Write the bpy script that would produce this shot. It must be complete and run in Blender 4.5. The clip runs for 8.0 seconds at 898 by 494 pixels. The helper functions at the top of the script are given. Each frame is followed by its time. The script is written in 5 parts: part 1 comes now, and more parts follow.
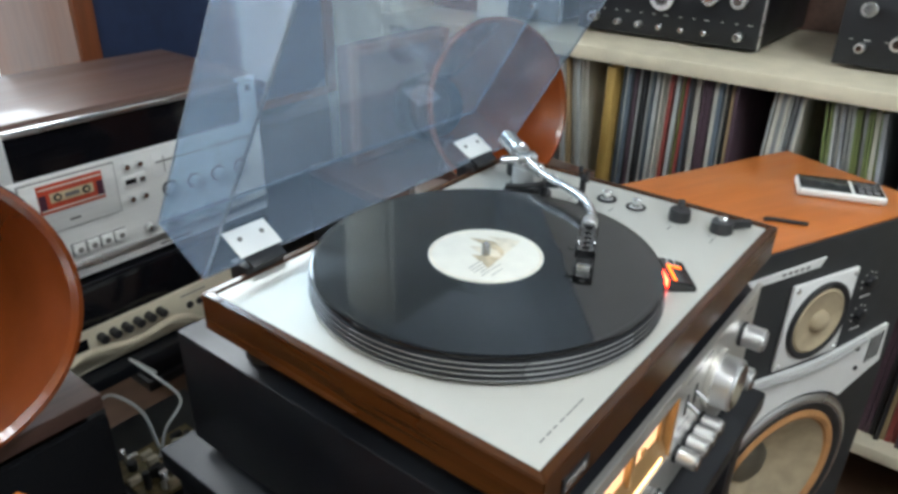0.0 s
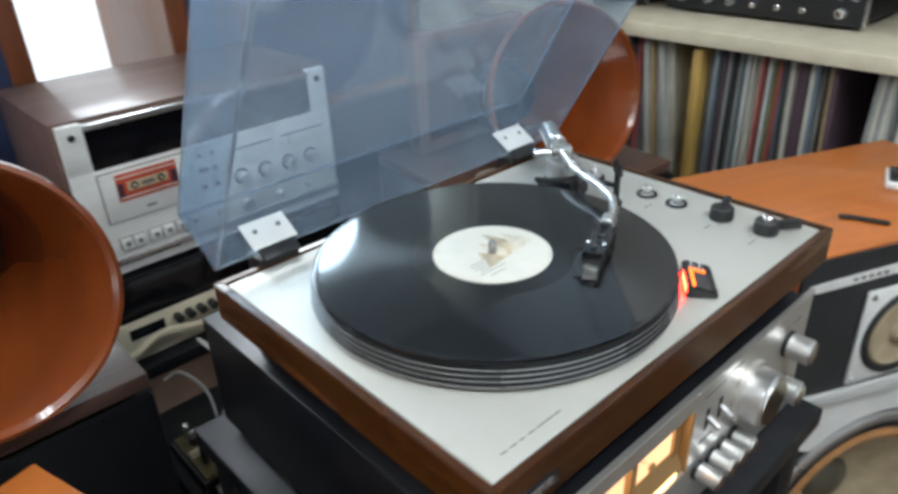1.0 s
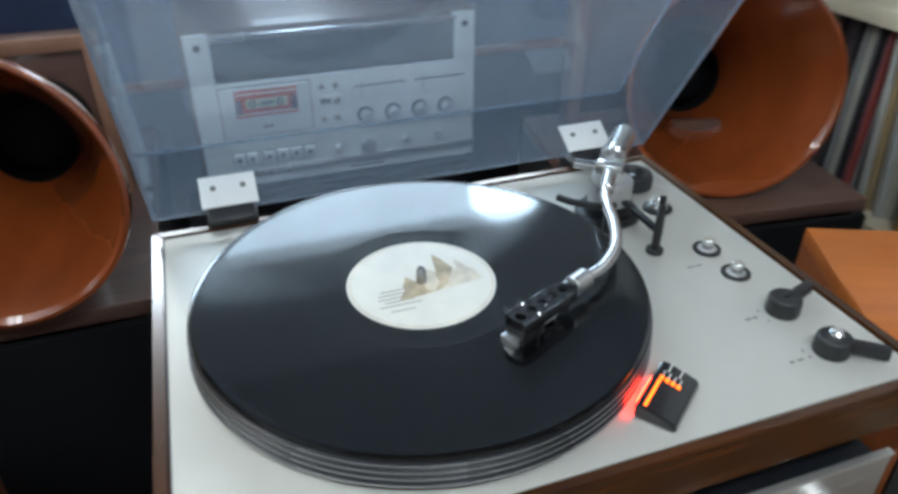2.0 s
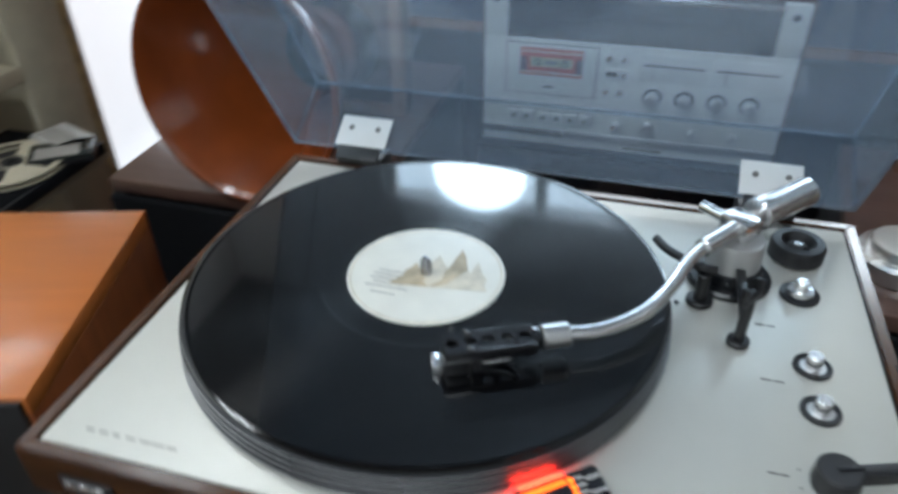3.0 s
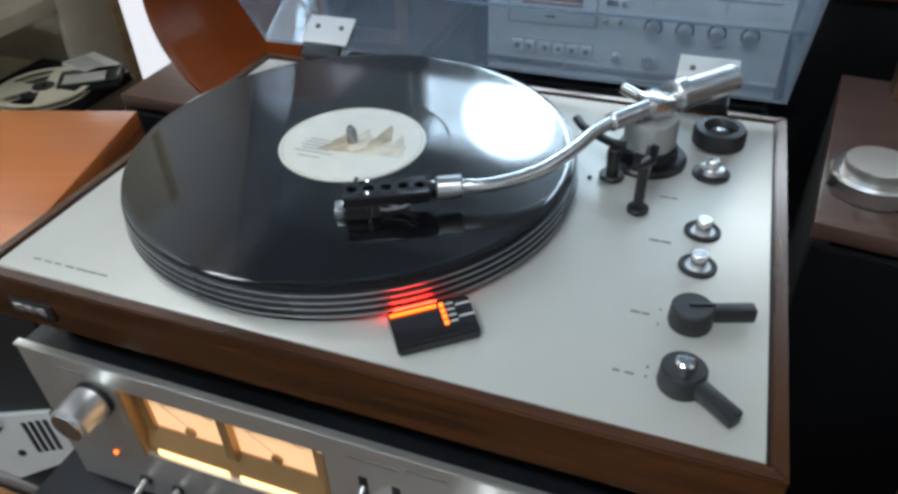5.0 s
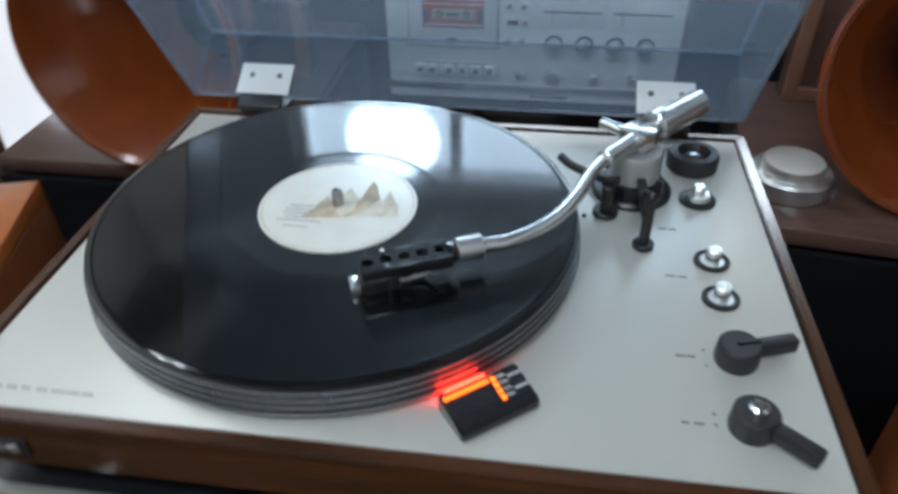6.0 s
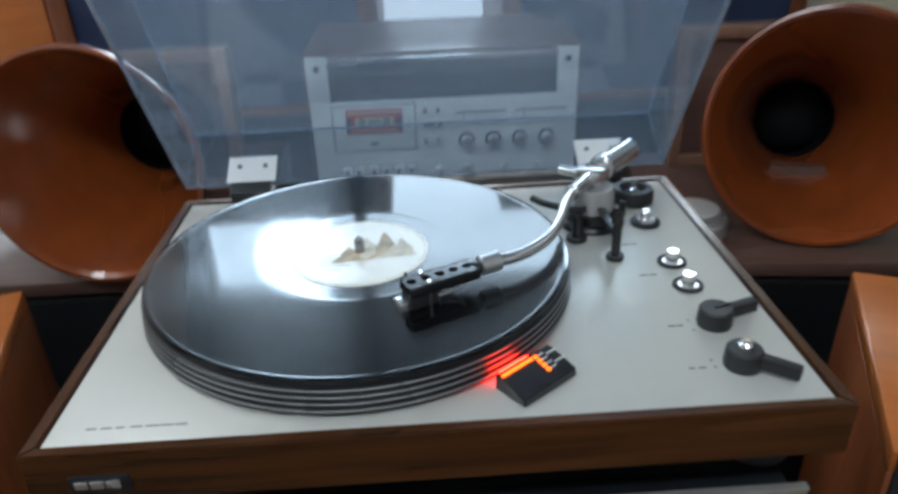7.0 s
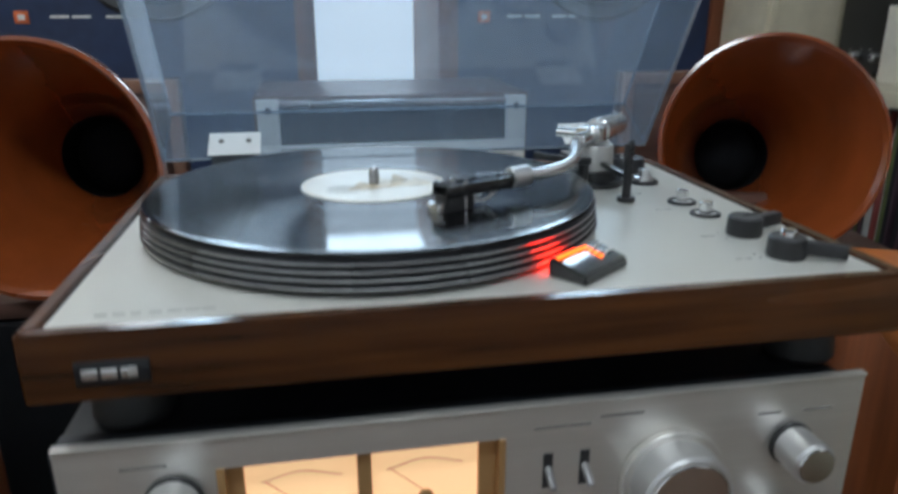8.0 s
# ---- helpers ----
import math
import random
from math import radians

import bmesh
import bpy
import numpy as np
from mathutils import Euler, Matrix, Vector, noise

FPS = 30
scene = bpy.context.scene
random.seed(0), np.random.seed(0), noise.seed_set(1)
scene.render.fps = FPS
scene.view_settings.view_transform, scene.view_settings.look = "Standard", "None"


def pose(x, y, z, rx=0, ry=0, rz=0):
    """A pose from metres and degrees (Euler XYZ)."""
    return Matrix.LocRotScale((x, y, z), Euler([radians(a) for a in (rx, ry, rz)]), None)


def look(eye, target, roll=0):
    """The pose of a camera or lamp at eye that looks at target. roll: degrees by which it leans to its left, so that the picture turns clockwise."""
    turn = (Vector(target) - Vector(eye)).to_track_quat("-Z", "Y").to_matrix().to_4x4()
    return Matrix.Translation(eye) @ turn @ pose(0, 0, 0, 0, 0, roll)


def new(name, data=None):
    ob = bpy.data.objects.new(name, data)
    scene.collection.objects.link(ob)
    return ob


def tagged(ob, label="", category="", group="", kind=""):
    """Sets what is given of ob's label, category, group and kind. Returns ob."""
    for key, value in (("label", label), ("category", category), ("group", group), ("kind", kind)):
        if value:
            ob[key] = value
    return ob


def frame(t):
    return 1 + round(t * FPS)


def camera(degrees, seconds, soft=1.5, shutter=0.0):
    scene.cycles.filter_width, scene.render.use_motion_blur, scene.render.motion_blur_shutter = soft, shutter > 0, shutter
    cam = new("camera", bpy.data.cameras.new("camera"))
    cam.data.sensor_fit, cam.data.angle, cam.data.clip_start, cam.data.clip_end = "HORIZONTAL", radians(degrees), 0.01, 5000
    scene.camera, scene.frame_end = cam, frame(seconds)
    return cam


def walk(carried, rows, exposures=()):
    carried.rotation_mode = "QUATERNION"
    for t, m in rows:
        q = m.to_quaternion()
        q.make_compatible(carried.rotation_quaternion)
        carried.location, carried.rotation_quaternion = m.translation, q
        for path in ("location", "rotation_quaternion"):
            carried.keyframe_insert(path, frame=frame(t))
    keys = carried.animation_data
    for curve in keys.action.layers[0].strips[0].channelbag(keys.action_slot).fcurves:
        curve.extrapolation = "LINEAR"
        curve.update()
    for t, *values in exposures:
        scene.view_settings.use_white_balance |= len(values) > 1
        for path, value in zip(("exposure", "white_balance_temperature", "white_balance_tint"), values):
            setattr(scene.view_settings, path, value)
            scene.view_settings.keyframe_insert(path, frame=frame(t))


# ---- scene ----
cam = camera(64.2, 8.0, soft=3.1, shutter=0.5)

# ---- the way of the camera ----
PATH = [
    (0, (-0.456, -0.313, 1.213), (0.952, 0.779, 0.303), 1.2),
    (0.5, (-0.446, -0.331, 1.212), (0.935, 0.791, 0.299), 0.6),
    (0.8, (-0.421, -0.346, 1.217), (0.844, 0.873, 0.265), -1.3),
    (1, (-0.380, -0.370, 1.216), (0.794, 0.942, 0.270), -2.4),
    (1.2, (-0.320, -0.410, 1.230), (0.697, 1.038, 0.304), -4.0),
    (2.3, (-0.063, -0.361, 1.197), (0.244, 1.264, 0.068), -0.4),
    (2.5, (-0.033, -0.351, 1.199), (0.044, 1.285, 0.051), -2.1),
    (2.7, (0.016, -0.343, 1.199), (-0.071, 1.284, 0.039), -1.1),
    (2.8, (0.048, -0.343, 1.199), (-0.160, 1.280, 0.047), -0.6),
    (3, (0.116, -0.344, 1.201), (-0.342, 1.224, 0.046), -0.9),
    (3.2, (0.177, -0.348, 1.196), (-0.431, 1.129, -0.006), -2.3),
    (3.5, (0.222, -0.347, 1.185), (-0.424, 1.090, -0.047), -2.9),
    (4, (0.233, -0.356, 1.167), (-0.408, 1.070, -0.079), -3.2),
    (4.2, (0.234, -0.363, 1.162), (-0.411, 1.060, -0.088), -3.1),
    (5.3, (0.207, -0.381, 1.168), (-0.323, 1.109, -0.056), -2.2),
    (5.5, (0.198, -0.381, 1.165), (-0.290, 1.119, -0.064), -2.3),
    (6, (0.126, -0.364, 1.178), (-0.113, 1.209, -0.035), -1.0),
    (6.2, (0.099, -0.352, 1.171), (-0.043, 1.239, -0.034), -2.3),
    (6.5, (0.087, -0.357, 1.171), (0.031, 1.257, -0.010), -3.1),
    (6.8, (0.064, -0.422, 1.175), (0.072, 1.279, 0.125), -2.1),
    (7, (0.048, -0.466, 1.170), (0.114, 1.303, 0.237), -2.2),
    (7.2, (0.031, -0.502, 1.151), (0.174, 1.313, 0.323), -2.0),
    (7.5, (0.006, -0.510, 1.137), (0.207, 1.304, 0.319), -1.6),
    (7.7, (-0.010, -0.495, 1.115), (0.248, 1.321, 0.318), -1.8),
    (8, (-0.036, -0.490, 1.039), (0.304, 1.379, 0.414), -0.0),
]
walk(cam, [(t, look(eye, target, roll)) for t, eye, target, roll in PATH],
     [(0, 0.6, 6600, 10), (1.2, 0.55, 6550, 10), (2.5, 0.1, 6300, 10), (4, 0.09, 6450, 10), (6.2, -0.03, 6200, 10), (7.5, -0.09, 6300, 10), (8, 0.02, 6300, 10)])

# ---- light ----
world = bpy.data.worlds.new("world")
world.use_nodes = True
scene.world = world
wn = world.node_tree
sky = wn.nodes.new("ShaderNodeTexSky")
sky.sky_type, sky.sun_disc = "NISHITA", False
sky.sun_elevation, sky.sun_rotation = radians(40), radians(20)
wn.nodes["Background"].inputs["Strength"].default_value = 0.12
wn.links.new(sky.outputs[0], wn.nodes["Background"].inputs["Color"])


def area(name, m, sx, sy, watts, colour):
    d = bpy.data.lights.new(name, "AREA")
    d.shape, d.size, d.size_y, d.energy, d.color = "RECTANGLE", sx, sy, watts, colour
    o = new(name, d)
    o.matrix_world = m
    return o


for x, watts in ((-0.38, 7), (0.87, 4)):
    pane = area("window_daylight", look((x, 1.735, 1.85), (x, 0, 1.84)), 0.32, 0.3, watts, (0.8, 0.92, 1.0))
    pane.data.shape = "ELLIPSE"
# added fill from the west, with no real source there
area("west_fill_light", look((-1.38, 1.3, 0.8), (0, 1.0, 0.8)), 0.7, 0.95, 2.8, (0.85, 0.94, 1.0))
area("tube_light", look((-0.1, -0.95, 2.38), (-0.1, -0.9501, 0)), 1.2, 0.25, 12, (0.84, 0.94, 1.0))
# added fill for the left side of the room
area("rear_fill_light", look((-1.1, 0.2, 2.38), (-1.1, 0.2001, 0)), 0.2, 1.1, 1.6, (0.86, 0.95, 1.0))


# ---- materials ----
def nodes_of(name):
    m = bpy.data.materials.new(name)
    m.use_nodes = True
    nt = m.node_tree
    return m, nt, nt.nodes["Principled BSDF"]


def mat(name, colour, rough=0.5, metal=0.0, vary=0.12, scale=30.0, bump=0.0, bscale=200.0, coat=0.0, stretch=(1, 1, 1), coat_rough=0.12,
        dark=None, smudge=0.1, spec=0.5):
    """A surface with a large-scale stain and a fine grain in colour, roughness and relief."""
    m, nt, b = nodes_of(name)
    tc = nt.nodes.new("ShaderNodeTexCoord")
    mp = nt.nodes.new("ShaderNodeMapping")
    mp.inputs["Scale"].default_value = stretch
    nt.links.new(tc.outputs["Object"], mp.inputs[0])
    n1 = nt.nodes.new("ShaderNodeTexNoise")
    n1.inputs["Scale"].default_value, n1.inputs["Detail"].default_value = scale, 6
    n2 = nt.nodes.new("ShaderNodeTexNoise")
    n2.inputs["Scale"].default_value, n2.inputs["Detail"].default_value = scale / 6, 3
    for n in (n1, n2):
        nt.links.new(mp.outputs[0], n.inputs["Vector"])
    mul = nt.nodes.new("ShaderNodeMath")
    mul.operation = "MULTIPLY_ADD"
    mul.inputs[1].default_value = 0.5
    half = nt.nodes.new("ShaderNodeMath")
    half.operation = "MULTIPLY"
    half.inputs[1].default_value = 0.5
    nt.links.new(n2.outputs[0], half.inputs[0])
    nt.links.new(n1.outputs[0], mul.inputs[0])
    nt.links.new(half.outputs[0], mul.inputs[2])
    ramp = nt.nodes.new("ShaderNodeValToRGB")
    lo = dark or tuple(c * (1 - 2 * vary) for c in colour)
    hi = tuple(min(1, c * (1 + vary)) for c in colour)
    ramp.color_ramp.elements[0].position, ramp.color_ramp.elements[1].position = 0.32, 0.68
    ramp.color_ramp.elements[0].color, ramp.color_ramp.elements[1].color = (*lo, 1), (*hi, 1)
    nt.links.new(mul.outputs[0], ramp.inputs[0])
    nt.links.new(ramp.outputs[0], b.inputs["Base Color"])
    rr = nt.nodes.new("ShaderNodeMapRange")
    rr.inputs["From Min"].default_value, rr.inputs["From Max"].default_value = 0.3, 0.7
    rr.inputs["To Min"].default_value, rr.inputs["To Max"].default_value = max(0.02, rough - smudge), min(1, rough + smudge)
    nt.links.new(n2.outputs[0], rr.inputs[0])
    nt.links.new(rr.outputs[0], b.inputs["Roughness"])
    b.inputs["Metallic"].default_value = metal
    b.inputs["Coat Weight"].default_value = coat
    b.inputs["Coat Roughness"].default_value = coat_rough
    b.inputs["Specular IOR Level"].default_value = spec
    if bump:
        bn = nt.nodes.new("ShaderNodeTexNoise")
        bn.inputs["Scale"].default_value, bn.inputs["Detail"].default_value = bscale, 4
        nt.links.new(mp.outputs[0], bn.inputs["Vector"])
        bp = nt.nodes.new("ShaderNodeBump")
        bp.inputs["Strength"].default_value, bp.inputs["Distance"].default_value = bump, 0.001
        nt.links.new(bn.outputs[0], bp.inputs["Height"])
        nt.links.new(bp.outputs[0], b.inputs["Normal"])
    return m


def glow(name, colour, strength):
    m, nt, b = nodes_of(name)
    b.inputs["Base Color"].default_value = (*colour, 1)
    b.inputs["Emission Color"].default_value = (*colour, 1)
    b.inputs["Emission Strength"].default_value = strength
    return m


walnut = mat("walnut_veneer", (0.078, 0.026, 0.0065), 0.24, vary=0.46, scale=45, stretch=(0.16, 1.2, 2.2), bump=0.08, coat=0.22, coat_rough=0.12, spec=0.4)
walnut_side = mat("walnut_veneer_side", (0.078, 0.026, 0.0065), 0.24, vary=0.46, scale=45, stretch=(1.2, 0.16, 2.2), bump=0.08, coat=0.22, coat_rough=0.12, spec=0.4)
plate_silver = mat("satin_aluminium_plate", (0.62, 0.615, 0.565), 0.38, metal=0.28, vary=0.015, scale=40, bump=0.04, bscale=700, smudge=0.02)
brushed = mat("brushed_aluminium", (0.7, 0.68, 0.64), 0.34, metal=0.78, vary=0.03, scale=260, stretch=(0.03, 6, 6), bump=0.02, bscale=500, smudge=0.03)
arm_metal = mat("polished_arm_metal", (0.82, 0.82, 0.82), 0.24, metal=0.9, vary=0.03, smudge=0.05)
gloss_black = mat("gloss_black_lacquer", (0.016, 0.016, 0.018), 0.17, vary=0.2, smudge=0.05, coat=0.5, coat_rough=0.08)
dull_silver = mat("dull_silver_paint", (0.5, 0.5, 0.49), 0.45, metal=0.5, vary=0.05)
chrome = mat("chrome", (0.8, 0.8, 0.8), 0.12, metal=1.0, vary=0.03, smudge=0.05)
satin_metal = mat("satin_metal", (0.72, 0.72, 0.72), 0.28, metal=0.9, vary=0.04)
ring_metal = mat("dull_ring_metal", (0.42, 0.42, 0.43), 0.28, metal=0.8, vary=0.08)
black_plastic = mat("black_plastic", (0.018, 0.018, 0.02), 0.42, vary=0.2, bump=0.1)
black_rubber = mat("black_rubber", (0.02, 0.02, 0.021), 0.6, vary=0.2, bump=0.15)
black_metal = mat("black_painted_metal", (0.009, 0.0105, 0.014), 0.38, vary=0.25, bump=0.12, bscale=500)
silver_paint = mat("silver_painted_metal", (0.8, 0.8, 0.77), 0.42, metal=0.1, vary=0.05, scale=90, stretch=(0.1, 3, 3), bump=0.05)
black_glass = mat("black_dial_glass", (0.006, 0.006, 0.008), 0.12, vary=0.1, smudge=0.06)
white_enamel = mat("white_enamel", (0.78, 0.78, 0.76), 0.4, vary=0.04)
paper_label = mat("label_paper", (0.8, 0.77, 0.68), 0.4, vary=0.05, scale=60, coat=0.6, coat_rough=0.15)
pale_ink = mat("pale_beige_ink", (0.72, 0.65, 0.52), 0.55, vary=0.2, scale=120)
beige_ink = mat("beige_ink", (0.58, 0.47, 0.31), 0.55, vary=0.3, scale=90)
dark_ink = mat("dark_ink", (0.2, 0.19, 0.18), 0.6, vary=0.2)
red_card = mat("red_card", (0.55, 0.07, 0.03), 0.4, vary=0.15)
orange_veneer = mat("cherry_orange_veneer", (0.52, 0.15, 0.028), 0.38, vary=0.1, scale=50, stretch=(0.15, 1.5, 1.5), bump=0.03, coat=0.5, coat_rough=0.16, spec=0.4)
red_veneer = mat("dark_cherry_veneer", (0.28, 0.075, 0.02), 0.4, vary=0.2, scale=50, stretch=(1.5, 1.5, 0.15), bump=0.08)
brown_veneer = mat("brown_veneer", (0.125, 0.066, 0.05), 0.42, vary=0.2, scale=60, stretch=(0.15, 1.5, 1.5), bump=0.08, coat=0.4)
frame_wood = mat("monitor_walnut_edge", (0.2, 0.06, 0.022), 0.4, vary=0.2, scale=50, stretch=(1.5, 1.5, 0.15), bump=0.08)
pale_wood = mat("pale_wood_side", (0.27, 0.14, 0.09), 0.45, vary=0.14, scale=45, stretch=(1.5, 1.5, 0.12), bump=0.08)
horn_varnish = mat("varnished_horn_wood", (0.27, 0.06, 0.0135), 0.26, vary=0.2, scale=14, stretch=(1, 1, 0.4), bump=0.01, bscale=30, coat=1.0, coat_rough=0.07)
navy = mat("navy_baffle", (0.014, 0.03, 0.085), 0.55, vary=0.15, scale=40, bump=0.1)
charcoal = mat("charcoal_baffle", (0.022, 0.024, 0.026), 0.55, vary=0.2, bump=0.15)
grille = mat("black_grille_cloth", (0.006, 0.0065, 0.008), 0.85, vary=0.3, scale=400, bump=0.5, bscale=900, spec=0.15)
cone_paper = mat("beige_cone_paper", (0.46, 0.37, 0.24), 0.75, vary=0.15, scale=40, bump=0.3)
foam = mat("tan_foam_surround", (0.5, 0.24, 0.09), 0.8, vary=0.15, scale=60, bump=0.3)
dust_cap = mat("grey_dust_cap", (0.1, 0.085, 0.06), 0.6, vary=0.15)
cream_board = mat("cream_painted_board", (0.62, 0.56, 0.42), 0.5, vary=0.08, scale=25, bump=0.08)
worn_board = mat("worn_brown_board", (0.42, 0.29, 0.14), 0.6, vary=0.35, scale=40, bump=0.15)
wall_paint = mat("white_wall_paint", (0.74, 0.75, 0.75), 0.7, vary=0.04, scale=6, bump=0.1)
# unseen ceiling, coloured dark so that the record reflects little light
dimmed_ceiling = mat("unseen_dim_ceiling", (0.055, 0.052, 0.05), 0.8, vary=0.03, scale=5, bump=0.1)
floor_tile = mat("brown_floor", (0.16, 0.09, 0.055), 0.4, vary=0.2, scale=14, bump=0.08)
grey_wire = mat("grey_cable_sheath", (0.58, 0.58, 0.55), 0.5, vary=0.1)
cream_wire = mat("cream_cable_sheath", (0.6, 0.52, 0.38), 0.5, vary=0.1)
board_brown = mat("brown_circuit_board", (0.16, 0.12, 0.05), 0.5, vary=0.35, scale=120, bump=0.4)
sleeve_plum = mat("dark_plum_card", (0.09, 0.03, 0.05), 0.4, vary=0.15)
worn_label = mat("worn_cream_label", (0.6, 0.5, 0.32), 0.5, vary=0.12)
phone_screen = mat("phone_display", (0.03, 0.035, 0.035), 0.15, vary=0.1, smudge=0.05)
orange_glow = glow("orange_indicator", (1.0, 0.14, 0.01), 3.5)
meter_glow = glow("warm_meter_face", (1.0, 0.62, 0.32), 0.66)
meter_bulb = glow("warm_meter_bulb", (1.0, 0.7, 0.32), 1.8)
grey_ink = mat("grey_ink", (0.42, 0.4, 0.36), 0.6, vary=0.15)
meter_frame = mat("gold_meter_frame", (0.5, 0.3, 0.13), 0.35, metal=0.5, vary=0.1)


def acrylic():
    """Clear acrylic: see-through with a mirror gloss at its surface and a faint film of dust."""
    m, nt, b = nodes_of("clear_acrylic")
    nt.nodes.remove(b)
    out = nt.nodes["Material Output"]
    clear = nt.nodes.new("ShaderNodeBsdfTransparent")
    clear.inputs[0].default_value = (0.87, 0.94, 0.99, 1)
    dust = nt.nodes.new("ShaderNodeBsdfDiffuse")
    dust.inputs[0].default_value = (0.61, 0.72, 0.87, 1)
    gloss = nt.nodes.new("ShaderNodeBsdfGlossy")
    gloss.inputs["Roughness"].default_value = 0.04
    tc = nt.nodes.new("ShaderNodeTexCoord")
    no = nt.nodes.new("ShaderNodeTexNoise")
    no.inputs["Scale"].default_value, no.inputs["Detail"].default_value = 9, 8
    nt.links.new(tc.outputs["Object"], no.inputs["Vector"])
    mr = nt.nodes.new("ShaderNodeMapRange")
    mr.inputs["To Min"].default_value, mr.inputs["To Max"].default_value = 0.13, 0.2
    nt.links.new(no.outputs[0], mr.inputs[0])
    m1 = nt.nodes.new("ShaderNodeMixShader")
    nt.links.new(mr.outputs[0], m1.inputs[0])
    nt.links.new(clear.outputs[0], m1.inputs[1])
    back = nt.nodes.new("ShaderNodeBsdfTranslucent")
    back.inputs[0].default_value = (0.61, 0.72, 0.87, 1)
    film = nt.nodes.new("ShaderNodeMixShader")
    nt.links.new(dust.outputs[0], film.inputs[1])
    nt.links.new(back.outputs[0], film.inputs[2])
    nt.links.new(film.outputs[0], m1.inputs[2])
    lw = nt.nodes.new("ShaderNodeLayerWeight")
    lw.inputs[0].default_value = 0.5
    pw = nt.nodes.new("ShaderNodeMath")
    pw.operation = "POWER"
    pw.inputs[1].default_value = 5
    nt.links.new(lw.outputs["Facing"], pw.inputs[0])
    fr = nt.nodes.new("ShaderNodeMath")
    fr.operation = "MULTIPLY_ADD"
    fr.inputs[1].default_value, fr.inputs[2].default_value = 0.6, 0.05
    nt.links.new(pw.outputs[0], fr.inputs[0])
    m2 = nt.nodes.new("ShaderNodeMixShader")
    nt.links.new(fr.outputs[0], m2.inputs[0])
    nt.links.new(m1.outputs[0], m2.inputs[1])
    nt.links.new(gloss.outputs[0], m2.inputs[2])
    nt.links.new(m2.outputs[0], out.inputs[0])
    return m


def vinyl():
    """Black vinyl: rings of grooves in bands round the spindle, with a streaky sheen."""
    m, nt, b = nodes_of("black_vinyl")
    b.inputs["Base Color"].default_value = (0.002, 0.002, 0.0025, 1)
    tc = nt.nodes.new("ShaderNodeTexCoord")
    sep = nt.nodes.new("ShaderNodeSeparateXYZ")
    nt.links.new(tc.outputs["Object"], sep.inputs[0])
    rad = nt.nodes.new("ShaderNodeMath")
    rad.operation = "POWER"
    rad.inputs[1].default_value = 2
    rad2 = nt.nodes.new("ShaderNodeMath")
    rad2.operation = "POWER"
    rad2.inputs[1].default_value = 2
    nt.links.new(sep.outputs[0], rad.inputs[0])
    nt.links.new(sep.outputs[1], rad2.inputs[0])
    add = nt.nodes.new("ShaderNodeMath")
    nt.links.new(rad.outputs[0], add.inputs[0])
    nt.links.new(rad2.outputs[0], add.inputs[1])
    rt = nt.nodes.new("ShaderNodeMath")
    rt.operation = "SQRT"
    nt.links.new(add.outputs[0], rt.inputs[0])
    comb = nt.nodes.new("ShaderNodeCombineXYZ")
    nt.links.new(rt.outputs[0], comb.inputs[0])
    n = nt.nodes.new("ShaderNodeTexNoise")
    n.inputs["Scale"].default_value, n.inputs["Detail"].default_value, n.inputs["Roughness"].default_value = 110, 6, 0.7
    nt.links.new(comb.outputs[0], n.inputs["Vector"])
    mr = nt.nodes.new("ShaderNodeMapRange")
    mr.inputs["From Min"].default_value, mr.inputs["From Max"].default_value = 0.3, 0.7
    mr.inputs["To Min"].default_value, mr.inputs["To Max"].default_value = 0.13, 0.28
    nt.links.new(n.outputs[0], mr.inputs[0])
    nt.links.new(mr.outputs[0], b.inputs["Roughness"])
    bp = nt.nodes.new("ShaderNodeBump")
    bp.inputs["Strength"].default_value, bp.inputs["Distance"].default_value = 0.06, 0.0004
    nt.links.new(n.outputs[0], bp.inputs["Height"])
    nt.links.new(bp.outputs[0], b.inputs["Normal"])
    tan = nt.nodes.new("ShaderNodeTangent")
    tan.direction_type, tan.axis = "RADIAL", "Z"
    nt.links.new(tan.outputs[0], b.inputs["Tangent"])
    b.inputs["Anisotropic"].default_value = 1.0
    b.inputs["Anisotropic Rotation"].default_value = 0.25
    b.inputs["Specular IOR Level"].default_value = 0.1
    b.inputs["Coat Weight"].default_value = 1.0
    b.inputs["Coat Roughness"].default_value = 0.06
    return m


clear_acrylic, black_vinyl = acrylic(), vinyl()


# ---- mesh tools ----
def quad_box(bm, x0, x1, y0, y1, z0, z1, bevel=0.0, seg=2):
    made = bmesh.ops.create_cube(bm, size=1)["verts"]
    for v in made:
        v.co = Vector(((x0 + x1) / 2 + v.co.x * (x1 - x0), (y0 + y1) / 2 + v.co.y * (y1 - y0), (z0 + z1) / 2 + v.co.z * (z1 - z0)))
    if bevel:
        edges = list({e for v in made for e in v.link_edges})
        bmesh.ops.bevel(bm, geom=edges, offset=bevel, segments=seg, profile=0.5, affect="EDGES")
    return bm


def box(x0, x1, y0, y1, z0, z1, bevel=0.0, seg=2):
    return quad_box(bmesh.new(), x0, x1, y0, y1, z0, z1, bevel, seg)


